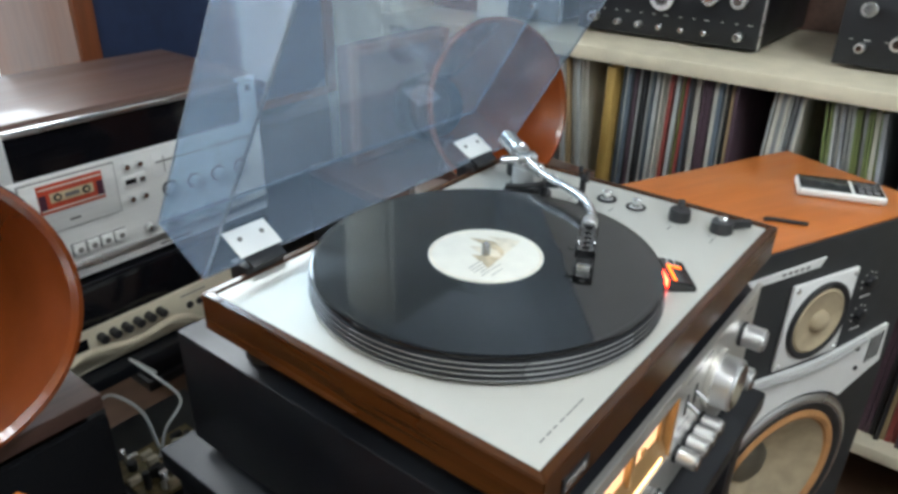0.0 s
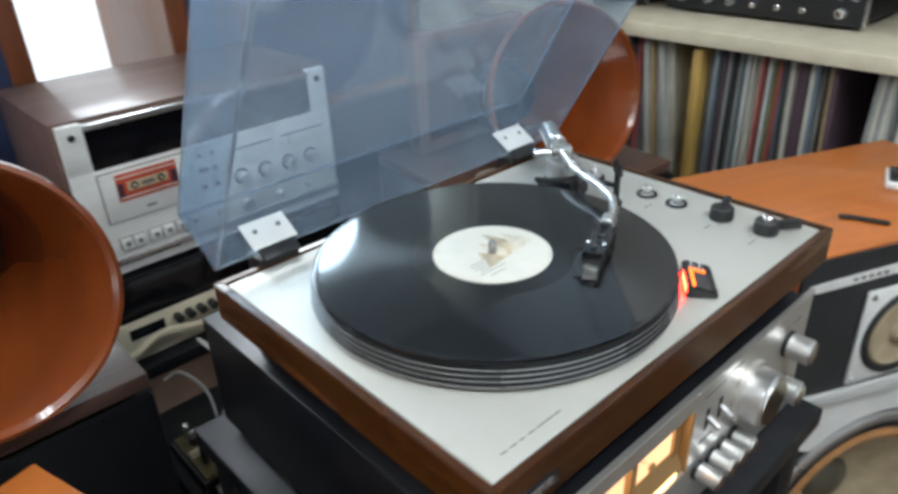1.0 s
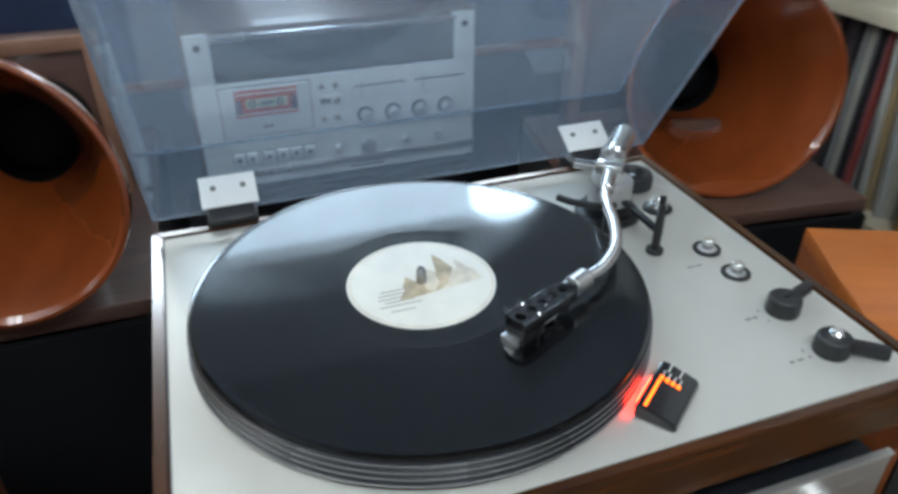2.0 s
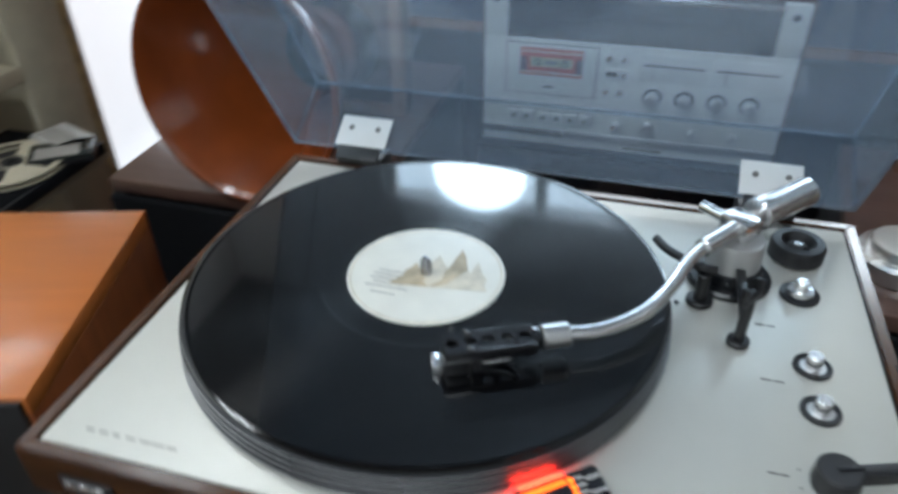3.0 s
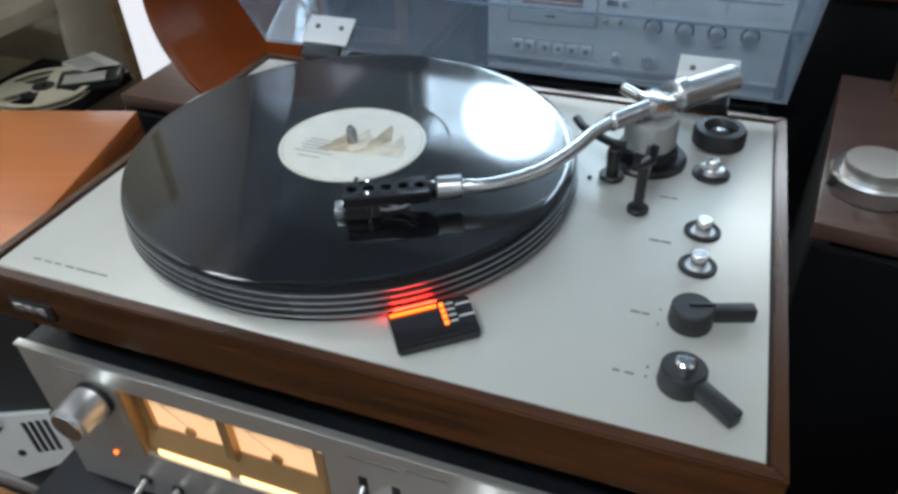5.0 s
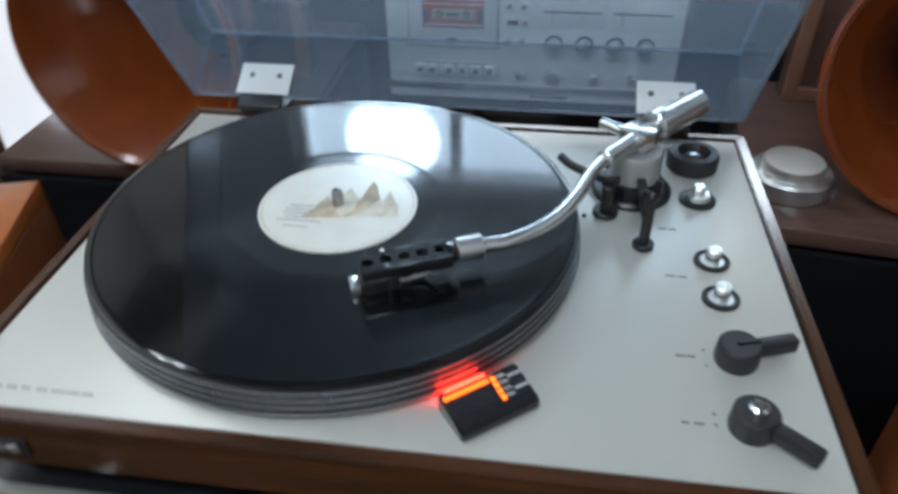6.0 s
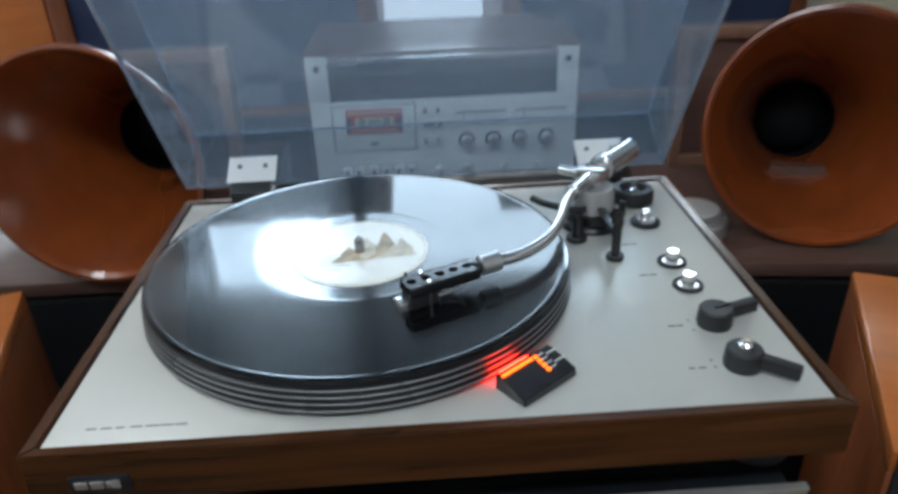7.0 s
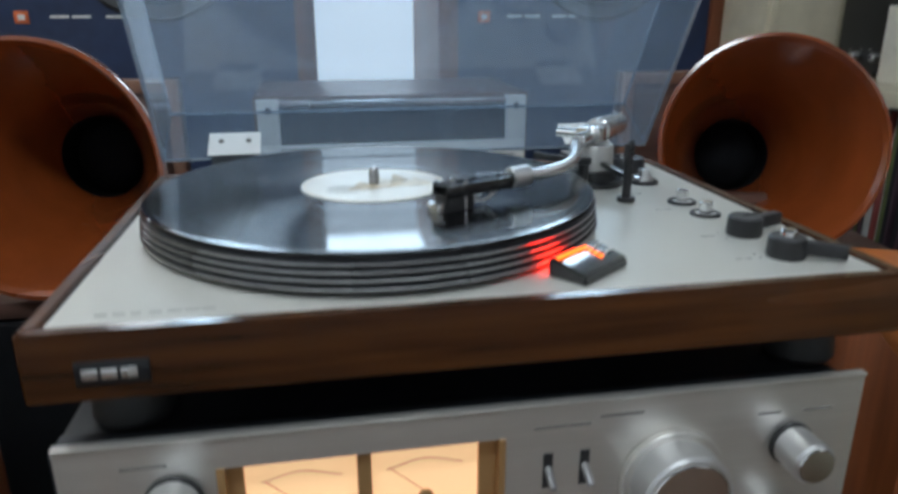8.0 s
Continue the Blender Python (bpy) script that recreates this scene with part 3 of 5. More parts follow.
part("rest_fork", bm, black_plastic, rest)
part("rest_arm", box(0.1905, 0.1965, 0.0115, 0.06, 0.9175, 0.9215, 0.001), black_metal, rest)
lift = part("cueing_post", rod((0.171, 0.046, 0.9), (0.171, 0.046, 0.923), 0.0042, 16), black_plastic, tt, "black cueing post")
part("post_foot", disc(0.171, 0.046, 0.9, 0.904, 0.0085), black_plastic, lift)
part("lift_bar", tube([(0.178, 0.05, 0.9245), (0.168, 0.05, 0.925), (0.156, 0.056, 0.926), (0.146, 0.064, 0.9262), (0.139, 0.074, 0.9264)], 0.003, 10), black_plastic, lift)
part("pivot_pin", disc(0.157, 0.0415, 0.9, 0.9015, 0.0016, 0.0003, 12), black_plastic, tt)
# controls along the plate
for y in (0.001, -0.034):
    b = part("button_ring", lathe([(0.0075, 0.9), (0.0108, 0.9), (0.0108, 0.9016), (0.0098, 0.9022), (0.0075, 0.9018)], 32, None, Matrix.Translation((0.2345, y, 0))), black_plastic, tt, "black ring round a push button")
    part("button_seat", disc(0.2345, y, 0.9, 0.9012, 0.0076), satin_metal, b)
    part("button", disc(0.2345, y, 0.901, 0.9102, 0.0046, 0.0004), arm_metal, b, "polished push button")
b = part("dial_ring", lathe([(0, 0.9), (0.0125, 0.9), (0.0125, 0.9018), (0.011, 0.9028), (0, 0.9028)], 36, None, Matrix.Translation((0.2345, 0.07, 0))), black_plastic, tt, "black dial ring")
part("dial", lathe([(0, 0.902), (0.0088, 0.902), (0.008, 0.9055), (0.0045, 0.906), (0.0045, 0.911), (0.0036, 0.912), (0, 0.912)], 28, None, Matrix.Translation((0.2345, 0.07, 0))), satin_metal, b)


def lever_knob(y, angle, capped):
    k = part("selector_knob", lathe([(0, 0.9), (0.0108, 0.9), (0.0114, 0.902), (0.0109, 0.9118), (0.0098, 0.913), (0, 0.913)], 36, None, Matrix.Translation((0.2345, y, 0))), black_plastic, tt, "black selector knob with a pointer lever")
    bm = box(0.002, 0.0325, -0.0037, 0.0037, 0.903, 0.9115, 0.0012)
    bm.transform(Matrix.Translation((0.2345, y, 0)) @ Matrix.Rotation(radians(angle), 4, "Z"))
    part("lever", bm, black_plastic, k)
    if capped:
        part("knob_cap", lathe([(0, 0.9125), (0.0052, 0.9125), (0.0048, 0.916), (0.0034, 0.9172), (0, 0.9174)], 24, None, Matrix.Translation((0.2345, y, 0))), chrome, k, "chrome centre cap")
    else:
        bm = box(-0.0015, 0.011, -0.0012, 0.0012, 0.9127, 0.9138, 0.0004)
        bm.transform(Matrix.Translation((0.2345, y, 0)) @ Matrix.Rotation(radians(angle), 4, "Z"))
        part("pointer", bm, black_metal, k)


lever_knob(-0.083, 19, False)
lever_knob(-0.1275, -39, True)


def bars(xa, xb, ya, yb, z, n, owner, ink):
    """A line of writing too small to read, as plain bars."""
    rng = random.Random(int(1000 * (xa + ya + 3)))
    x = xa
    for _ in range(n):
        w = (xb - xa) / n
        part("printed_bar", box(x, x + w * rng.uniform(0.55, 0.9), ya, yb, z, z + 0.0002), ink, owner, smooth=False)
        x += w


bars(-0.147, -0.089, -0.1492, -0.1481, 0.9001, 7, tt, dark_ink)
bars(0.204, 0.216, -0.0835, -0.0821, 0.9001, 2, tt, dark_ink)
bars(0.2185, 0.2205, -0.078, -0.0765, 0.9001, 1, tt, dark_ink)
bars(0.2185, 0.2205, -0.0895, -0.088, 0.9001, 1, tt, dark_ink)
bars(0.202, 0.214, -0.1285, -0.1271, 0.9001, 2, tt, dark_ink)
bars(0.2175, 0.2195, -0.122, -0.12, 0.9001, 1, tt, dark_ink)
bars(0.2175, 0.2195, -0.1285, -0.1267, 0.9001, 1, tt, dark_ink)
bars(0.205, 0.219, 0.0325, 0.0337, 0.9001, 2, tt, dark_ink)
bars(0.205, 0.219, -0.0165, -0.0153, 0.9001, 2, tt, dark_ink)
# stroboscope block beside the platter
sp = Matrix.Translation((0.1095, -0.130, 0.9)) @ Matrix.Rotation(radians(37.6), 4, "Z")
st = bmesh.new()
prof = [(-0.0135, 0.0), (0.0115, 0.0), (0.0115, 0.0105), (0.008, 0.0115), (-0.0125, 0.006)]
lo = [st.verts.new((-0.0235, y, z)) for y, z in prof]
hi = [st.verts.new((0.0212, y, z)) for y, z in prof]
st.faces.new(lo)
st.faces.new(hi[::-1])
for i in range(5):
    st.faces.new((lo[i], lo[(i + 1) % 5], hi[(i + 1) % 5], hi[i]))
bmesh.ops.recalc_face_normals(st, faces=st.faces)
bmesh.ops.bevel(st, geom=list(st.edges), offset=0.0012, segments=2, affect="EDGES")
st.transform(sp)
strobe = part("strobe_block", st, gloss_black, tt, "black strobe block with an orange lamp line")


def on_block(x0, x1, y0, y1):
    bm = box(x0, x1, y0, y1, 0.0003, 0.001)
    bm.transform(sp @ Matrix.Translation((0, 0.008, 0.0113)) @ Matrix.Rotation(math.atan2(0.0055, 0.0205), 4, "X") @ Matrix.Translation((0, -0.008, 0)))
    return bm


part("lamp_line", on_block(-0.0225, 0.0025, 0.0055, 0.0072), orange_glow, strobe, "glowing orange line")
for i in range(4):
    part("lamp_dot", on_block(0.004, 0.0062, 0.0048 - i * 0.0036, 0.0072 - i * 0.0036), orange_glow, strobe, "glowing orange mark")
    part("printed_bar", on_block(0.0072, 0.0115, 0.0056 - i * 0.0036, 0.0064 - i * 0.0036), white_enamel, strobe)
for i in range(2):
    part("printed_bar", on_block(0.0125, 0.0205, 0.0038 - i * 0.0072, 0.0047 - i * 0.0072), white_enamel, strobe)
bm = box(-0.019, 0.004, 0.0116, 0.0122, 0.003, 0.0098)
bm.transform(sp)
part("strobe_lamp", bm, glow("red_strobe", (1.0, 0.02, 0.008), 42), strobe, "red lamp lighting the platter rim")

adp = thing("record_adapter", "black plastic centre adapter for singles lying on the plate", "adapter", (0.236, 0.115, 0.9))
part("ring", lathe([(0.0075, 0.9005), (0.0165, 0.9005), (0.0185, 0.902), (0.0185, 0.911), (0.017, 0.9135), (0.012, 0.914), (0.0085, 0.909), (0.0075, 0.906), (0.0075, 0.9005)], 40, None, Matrix.Translation((0.236, 0.115, 0))), black_plastic, adp)
part("hub", lathe([(0.002, 0.9004), (0.0074, 0.9004), (0.0074, 0.909), (0.005, 0.9112), (0.002, 0.9112)], 28, None, Matrix.Translation((0.236, 0.115, 0))), black_rubber, adp)
part("bush", lathe([(0, 0.9004), (0.0019, 0.9004), (0.0019, 0.9108), (0.0027, 0.9116), (0, 0.9122)], 20, None, Matrix.Translation((0.236, 0.115, 0))), satin_metal, adp)

# the record
lp = thing("vinyl_record", "black long-playing record with a cream paper label", "record", (0, 0, 0.9225))
prof = [(0.0037, 0.9226), (0.1502, 0.9226), (0.1508, 0.9232), (0.1506, 0.9241), (0.1485, 0.9246), (0.1465, 0.92435), (0.1458, 0.9243), (0.1452, 0.9243)]
prof += [(0.0676, 0.9243), (0.067, 0.9243), (0.0664, 0.92422), (0.0655, 0.9242), (0.0555, 0.9242), (0.0548, 0.9242), (0.0542, 0.9242), (0.0037, 0.9242)]
part("disc", lathe(prof, 160), black_vinyl, lp)
lab = part("label", lathe([(0.0037, 0.9243), (0.0502, 0.9243), (0.0502, 0.92475), (0.0037, 0.92475)], 96), paper_label, lp, "cream paper label with a beige drawing")
rng = random.Random(5)
for i, (cx, h, w) in enumerate(((0.006, 0.034, 0.015), (0.02, 0.042, 0.015), (0.032, 0.03, 0.011), (-0.008, 0.024, 0.012), (0.026, 0.02, 0.017))):
    # worn mountain peaks with ragged flanks
    left = [(cx - w * (1 - k / 5) * rng.uniform(0.7, 1.15), -0.014 + h * k / 5) for k in range(5)]
    right = [(cx + w * (1 - k / 5) * rng.uniform(0.7, 1.15), -0.014 + h * k / 5) for k in range(5)]
    z = 0.92477 + i * 0.000012
    bm = prism(right + [(cx, -0.014 + h)] + left[::-1], z, z + 0.00008, Matrix.Rotation(0.12, 4, "Z"))
    part("drawing_shape", bm, (pale_ink, beige_ink)[i == 1 or i == 3], lab, smooth=False)
for y, w in ((-0.004, 0.02), (-0.008, 0.024), (-0.012, 0.026), (-0.016, 0.02), (-0.02, 0.028), (-0.026, 0.016)):
    part("printed_bar", box(-w / 2 - 0.02, w / 2 - 0.02, y - 0.0006, y + 0.0006, 0.92478, 0.92488), grey_ink, lab, smooth=False)
part("label_rim", lathe([(0.0474, 0.92478), (0.0486, 0.92478), (0.0486, 0.92486), (0.0474, 0.92486), (0.0474, 0.92478)], 96), pale_ink, lab)

# ---- receiver under the turntable ----
rc = thing("receiver", "silver-faced receiver with two warm lit meters", "receiver", (0.045, 0.02, 0.698))
RX0, RX1, RY, RZ0, RZ1 = -0.169, 0.2645, -0.172, 0.704, 0.843
part("case", box(-0.172, 0.258, RY + 0.024, 0.226, 0.71, 0.8365, 0.002), black_metal, rc, "black metal case")
VX0, VX1, VZ0, VZ1 = -0.0955, 0.0525, 0.757, 0.8235
bm = box(RX0, VX0, RY, RY + 0.004, RZ0, RZ1)
quad_box(bm, VX1, RX1, RY, RY + 0.004, RZ0, RZ1)
quad_box(bm, VX0, VX1, RY, RY + 0.004, RZ0, VZ0)
quad_box(bm, VX0, VX1, RY, RY + 0.004, VZ1, RZ1)
bmesh.ops.remove_doubles(bm, verts=bm.verts, dist=1e-5)
part("front_panel", bm, brushed, rc, "brushed silver front panel", smooth=False)
bm = box(-0.172, 0.258, RY + 0.0042, RY + 0.0238, 0.8335, 0.8365)
quad_box(bm, -0.172, -0.169, RY + 0.0042, RY + 0.0238, 0.71, 0.8334)
quad_box(bm, 0.255, 0.258, RY + 0.0042, RY + 0.0238, 0.71, 0.8334)
part("case_front_edge", bm, black_metal, rc, smooth=False)
part("panel_edge", box(RX0, RX1, RY - 0.0015, RY, RZ1 - 0.002, RZ1, 0.0005), brushed, rc)
for a, b, y0, z0, z1 in ((VX0, VX0 + 0.004, RY - 0.001, VZ0, VZ1), (VX1 - 0.0035, VX1, RY - 0.001, VZ0, VZ1),
                         (VX0 + 0.004, VX0 + 0.0118, RY + 0.007, VZ0 + 0.02, VZ1), (0.0396, VX1 - 0.0035, RY + 0.007, VZ0 + 0.02, VZ1), (-0.0258, -0.0186, RY + 0.004, VZ0 + 0.02, VZ1)):
    part("meter_surround", box(a, b, y0, RY + 0.0205, z0, z1), meter_frame, rc, "gold edge of the meter window", smooth=False)
part("window_lip", box(VX0 + 0.004, VX1 - 0.0035, RY - 0.0015, RY + 0.0205, VZ0, VZ0 + 0.004, 0.0004), brushed, rc)
# the gold shelf below the faces slopes down to the bulb strip
ledge = bmesh.new()
prof = [(RY + 0.0205, VZ0 + 0.004), (RY + 0.0205, VZ0 + 0.025), (RY + 0.0085, VZ0 + 0.025), (RY + 0.002, VZ0 + 0.0095), (RY + 0.002, VZ0 + 0.004)]
lo = [ledge.verts.new((VX0 + 0.0042, y, z)) for y, z in prof]
hi = [ledge.verts.new((VX1 - 0.0037, y, z)) for y, z in prof]
ledge.faces.new(lo)
ledge.faces.new(hi[::-1])
for i in range(5):
    ledge.faces.new((lo[i], lo[(i + 1) % 5], hi[(i + 1) % 5], hi[i]))
bmesh.ops.recalc_face_normals(ledge, faces=ledge.faces)
part("meter_ledge", ledge, meter_frame, rc, "gold ledge below the meter faces", smooth=False)
for a, b in ((-0.0836, -0.026), (-0.0184, 0.0394)):
    face = part("meter", box(a, b, RY + 0.0095, RY + 0.0115, VZ0 + 0.0252, VZ1), meter_glow, rc, "warm lit meter face")
    mid = (a + b) / 2
    part("needle_hub", rod((mid, RY + 0.0095, VZ0 + 0.0305), (mid, RY + 0.007, VZ0 + 0.0305), 0.0042), meter_frame, face)
    bm = tube([(a + 0.008, RY + 0.0093, VZ0 + 0.049), (mid, RY + 0.0093, VZ0 + 0.054), (b - 0.008, RY + 0.0093, VZ0 + 0.049)], 0.00035, 6)
    part("scale_line", bm, pale_ink, face)
    part("needle", rod((mid, RY + 0.009, VZ0 + 0.033), (mid - 0.019, RY + 0.009, VZ0 + 0.05), 0.0003, 6), beige_ink, face)
    part("meter_bulb", box(a + 0.001, b - 0.001, RY + 0.0006, RY + 0.0018, VZ0 + 0.0045, VZ0 + 0.009), meter_bulb, face, "glowing bulb strip")
part("meter_backing", box(VX0, VX1, RY + 0.021, RY + 0.023, VZ0, VZ1), black_metal, rc)


def panel_knob(x, z, r, depth, name, label):
    k = part(name, rod((x, RY + 0.001, z), (x, RY - depth, z), r, 40, 0.002), satin_metal, rc, label)
    # black ring in place of the shade round the knob's foot
    part("knob_shade_ring", rod((x, RY, z), (x, RY - 0.004, z), r * 1.06, 40, 0.0006), black_plastic, k)
    part("knob_face", rod((x, RY - depth + 0.001, z), (x, RY - depth - 0.0012, z), r * 0.86, 40, 0.0006), chrome, k)
    return k


k = panel_knob(0.149, 0.789, 0.0265, 0.024, "volume_knob", "large satin volume knob")
part("volume_skirt", rod((0.149, RY, 0.789), (0.149, RY - 0.006, 0.789), 0.031, 48, 0.0008), brushed, k)
panel_knob(0.2225, 0.802, 0.0125, 0.024, "small_knob", "satin aluminium knob")
panel_knob(0.2225, 0.752, 0.0125, 0.022, "small_knob", "satin aluminium knob")
panel_knob(-0.1165, 0.8085, 0.0135, 0.026, "small_knob", "satin aluminium knob")
for x in (0.072, 0.094, 0.112, 0.132):
    panel_knob(x, 0.748, 0.0085, 0.022, "small_knob", "satin aluminium knob")
for x in (0.0765, 0.0975):
    slot = part("switch_slot", box(x - 0.0028, x + 0.0028, RY - 0.0006, RY + 0.001, 0.79, 0.812, 0.0004), black_plastic, rc)
    part("toggle", rod((x, RY, 0.803), (x, RY - 0.012, 0.797), 0.0022, 14), ring_metal, slot, "dull metal toggle lever")
for x in (-0.106, -0.078, -0.055, -0.033, -0.01, 0.016, 0.04):
    slot = part("switch_slot", rod((x, RY, 0.7235), (x, RY - 0.002, 0.7235), 0.0048, 20, 0.0004), black_plastic, rc)
    part("toggle", rod((x, RY, 0.7235), (x, RY - 0.015, 0.7205), 0.0026, 14), arm_metal, slot, "polished toggle lever")
part("pilot_lamp", rod((-0.1245, RY, 0.7465), (-0.1245, RY - 0.0012, 0.7465), 0.0018, 12, 0.0003), orange_glow, rc, "small orange pilot lamp")
for x0, x1, z in ((0.068, 0.1, 0.8275), (0.105, 0.13, 0.831), (-0.14, -0.118, 0.828), (0.2, 0.214, 0.822), (0.228, 0.246, 0.822), (0.066, 0.09, 0.7785), (-0.02, 0.03, 0.7385)):
    part("printed_bar", box(x0, x1, RY - 0.0003, RY, z, z + 0.0013), dark_ink, rc, smooth=False)
for x, y in ((-0.14, -0.14), (0.23, -0.14), (-0.14, 0.19), (0.23, 0.19)):
    part("foot", disc(x, y, 0.698, 0.7105, 0.016), black_rubber, rc)

tb = thing("equipment_table", "dark stained low equipment table under the receiver", "table", (0.045, 0.02, 0))
part("tabletop", box(-0.2, 0.29, -0.2, 0.25, 0.673, 0.698, 0.003), black_metal, tb)
for x, y in ((-0.17, -0.17), (0.26, -0.17), (-0.17, 0.22), (0.26, 0.22)):
    part("leg", box(x - 0.02, x + 0.02, y - 0.02, y + 0.02, 0, 0.673, 0.002), black_metal, tb)


# ---- the pair of small speakers beside the turntable ----
def driver(owner, u, z, rings, name, label):
    """A loudspeaker driver on a baffle at local y = 0, facing -y; rings of (material, name, profile of radius and outward height)."""
    top = None
    for material, nm, prof in rings:
        m = Matrix.Translation((u, 0, z)) @ Matrix.Rotation(radians(90), 4, "X")
        p = part(nm if top else name, lathe(prof, 64, None, m), material, top or owner, label if not top else "", local=True)
        top = top or p
    return top


def side_speaker(place, turn, label):
    """Origin at the foot of the front left corner; x along the front, y back into the cabinet."""
    W, D, H = 0.385, 0.252, 0.7
    sp = thing("bookshelf_speaker", label, "speaker", Matrix.Translation(place) @ Matrix.Rotation(turn, 4, "Z"), "pair of speakers beside the turntable")
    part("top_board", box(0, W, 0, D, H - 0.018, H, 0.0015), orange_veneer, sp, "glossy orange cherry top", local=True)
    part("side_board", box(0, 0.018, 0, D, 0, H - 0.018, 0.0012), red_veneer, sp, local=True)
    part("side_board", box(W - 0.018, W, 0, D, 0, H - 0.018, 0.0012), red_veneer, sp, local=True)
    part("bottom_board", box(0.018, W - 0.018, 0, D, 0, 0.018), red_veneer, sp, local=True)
    part("back_board", box(0.018, W - 0.018, D - 0.012, D, 0.018, H - 0.018), black_metal, sp, local=True)
    # the baffle is one board, cut out round behind the woofer
    bm = bmesh.new()
    bx0, bx1, bz0, bz1, cx, cz, cut = 0.004, W - 0.004, 0.003, H - 0.003, 0.177, H - 0.424, 0.137
    corners = [math.atan2(z - cz, x - cx) % (2 * math.pi) for x in (bx0, bx1) for z in (bz0, bz1)]
    loops = {"hole": [[], []], "rim": [[], []]}
    for ang in sorted([2 * math.pi * i / 48 + 0.01 for i in range(48)] + corners):
        c, d = math.cos(ang), math.sin(ang)
        reach = min(((bx1 if c > 0 else bx0) - cx) / c, ((bz1 if d > 0 else bz0) - cz) / d)
        for side, y in enumerate((-0.004, 0.016)):
            loops["hole"][side].append(bm.verts.new((cx + cut * c, y, cz + cut * d)))
            loops["rim"][side].append(bm.verts.new((cx + reach * c, y, cz + reach * d)))
    (h0, h1), (r0, r1) = loops["hole"], loops["rim"]
    for i in range(len(h0)):
        j = (i + 1) % len(h0)
        for q in ((h0[i], h0[j], r0[j], r0[i]), (h1[j], h1[i], r1[i], r1[j]), (h0[j], h0[i], h1[i], h1[j]), (r0[i], r0[j], r1[j], r1[i])):
            bm.faces.new(q)
    bmesh.ops.recalc_face_normals(bm, faces=bm.faces)
    part("baffle", bm, charcoal, sp, "charcoal front baffle", local=True)
    f = -0.004
    # name plate
    bm = prism([(0.015, -0.032), (0.157, -0.028), (0.148, -0.041), (0.024, -0.043)], 0.0, 0.002, Matrix.Translation((0, f, H)) @ Matrix.Rotation(radians(90), 4, "X"))
    plate = part("name_plate", bm, white_enamel, sp, "slim pale name plate", local=True, smooth=False)
    for i in range(5):
        x = 0.075 + i * 0.011
        part("printed_bar", box(x, x + 0.007, f - 0.0024, f - 0.002, H - 0.038, H - 0.0335), dark_ink, plate, local=True, smooth=False)
    # tweeter on a square frame
    bm = box(0.103, 0.233, f - 0.006, f, H - 0.193, H - 0.058, 0.003)
    tw = part("tweeter", bm, white_enamel, sp, "pale square-framed tweeter with beige cone", local=True)
    off = Matrix.Translation((0.168, f - 0.0062, H - 0.1255)) @ Matrix.Rotation(radians(90), 4, "X")
    part("tweeter_ring", lathe([(0.05, 0), (0.059, 0), (0.059, 0.0035), (0.056, 0.005), (0.05, 0.003), (0.05, 0)], 48, None, off), black_plastic, tw, local=True)
    part("tweeter_cone", lathe([(0.0505, 0.0012), (0.046, 0.004), (0.042, 0.0015), (0.016, 0.0006), (0.016, 0.0003), (0.0505, 0.0003)], 48, None, off), cone_paper, tw, local=True)
    part("tweeter_dome", lathe([(0.0165, 0.0005), (0.0155, 0.006), (0.011, 0.0105), (0.005, 0.0125), (0, 0.013)], 32, None, off), cone_paper, tw, local=True)
    for u in (0.111, 0.225):
        for z in (0.066, 0.185):
            part("screw", lathe([(0, 0), (0.004, 0), (0.0032, 0.002), (0, 0.0024)], 14, None, Matrix.Translation((u, f - 0.006, H - z)) @ Matrix.Rotation(radians(90), 4, "X")), satin_metal, tw, local=True)
    # level controls
    for z in (0.094, 0.148):
        lc = part("level_control", lathe([(0, 0), (0.009, 0), (0.0085, 0.009), (0, 0.0095)], 24, None, Matrix.Translation((0.272, f, H - z)) @ Matrix.Rotation(radians(90), 4, "X")), black_plastic, sp, "small black level control", local=True)
        for k in range(7):
            a = radians(-30 + k * 40)
            part("scale_mark", box(0.272 + 0.0155 * math.cos(a) - 0.0014, 0.272 + 0.0155 * math.cos(a) + 0.0014, f - 0.0006, f, H - z + 0.0155 * math.sin(a) - 0.0008, H - z + 0.0155 * math.sin(a) + 0.0008), white_enamel, lc, local=True, smooth=False)
        part("printed_bar", box(0.262, 0.284, f - 0.0006, f, H - z - 0.0245, H - z - 0.0225), white_enamel, lc, local=True, smooth=False)
    # folded plate between tweeter and woofer, its lower edge following the woofer
    outline = [(0.02, -0.196), (0.075, -0.2), (0.2, -0.204), (0.27, -0.196), (0.352, -0.184), (0.36, -0.252), (0.34, -0.262)]
    for i in range(9):
        a = radians(52 + i * 9.5)
        outline.append((0.177 + 0.166 * math.cos(a), -0.424 + 0.166 * math.sin(a)))
    outline.append((0.03, -0.275))
    lens = part("horn_plate", prism(outline, 0.0, 0.005, Matrix.Translation((0, f, H)) @ Matrix.Rotation(radians(90), 4, "X")), white_enamel, sp, "pale metal plate with a slotted end", local=True, smooth=False)
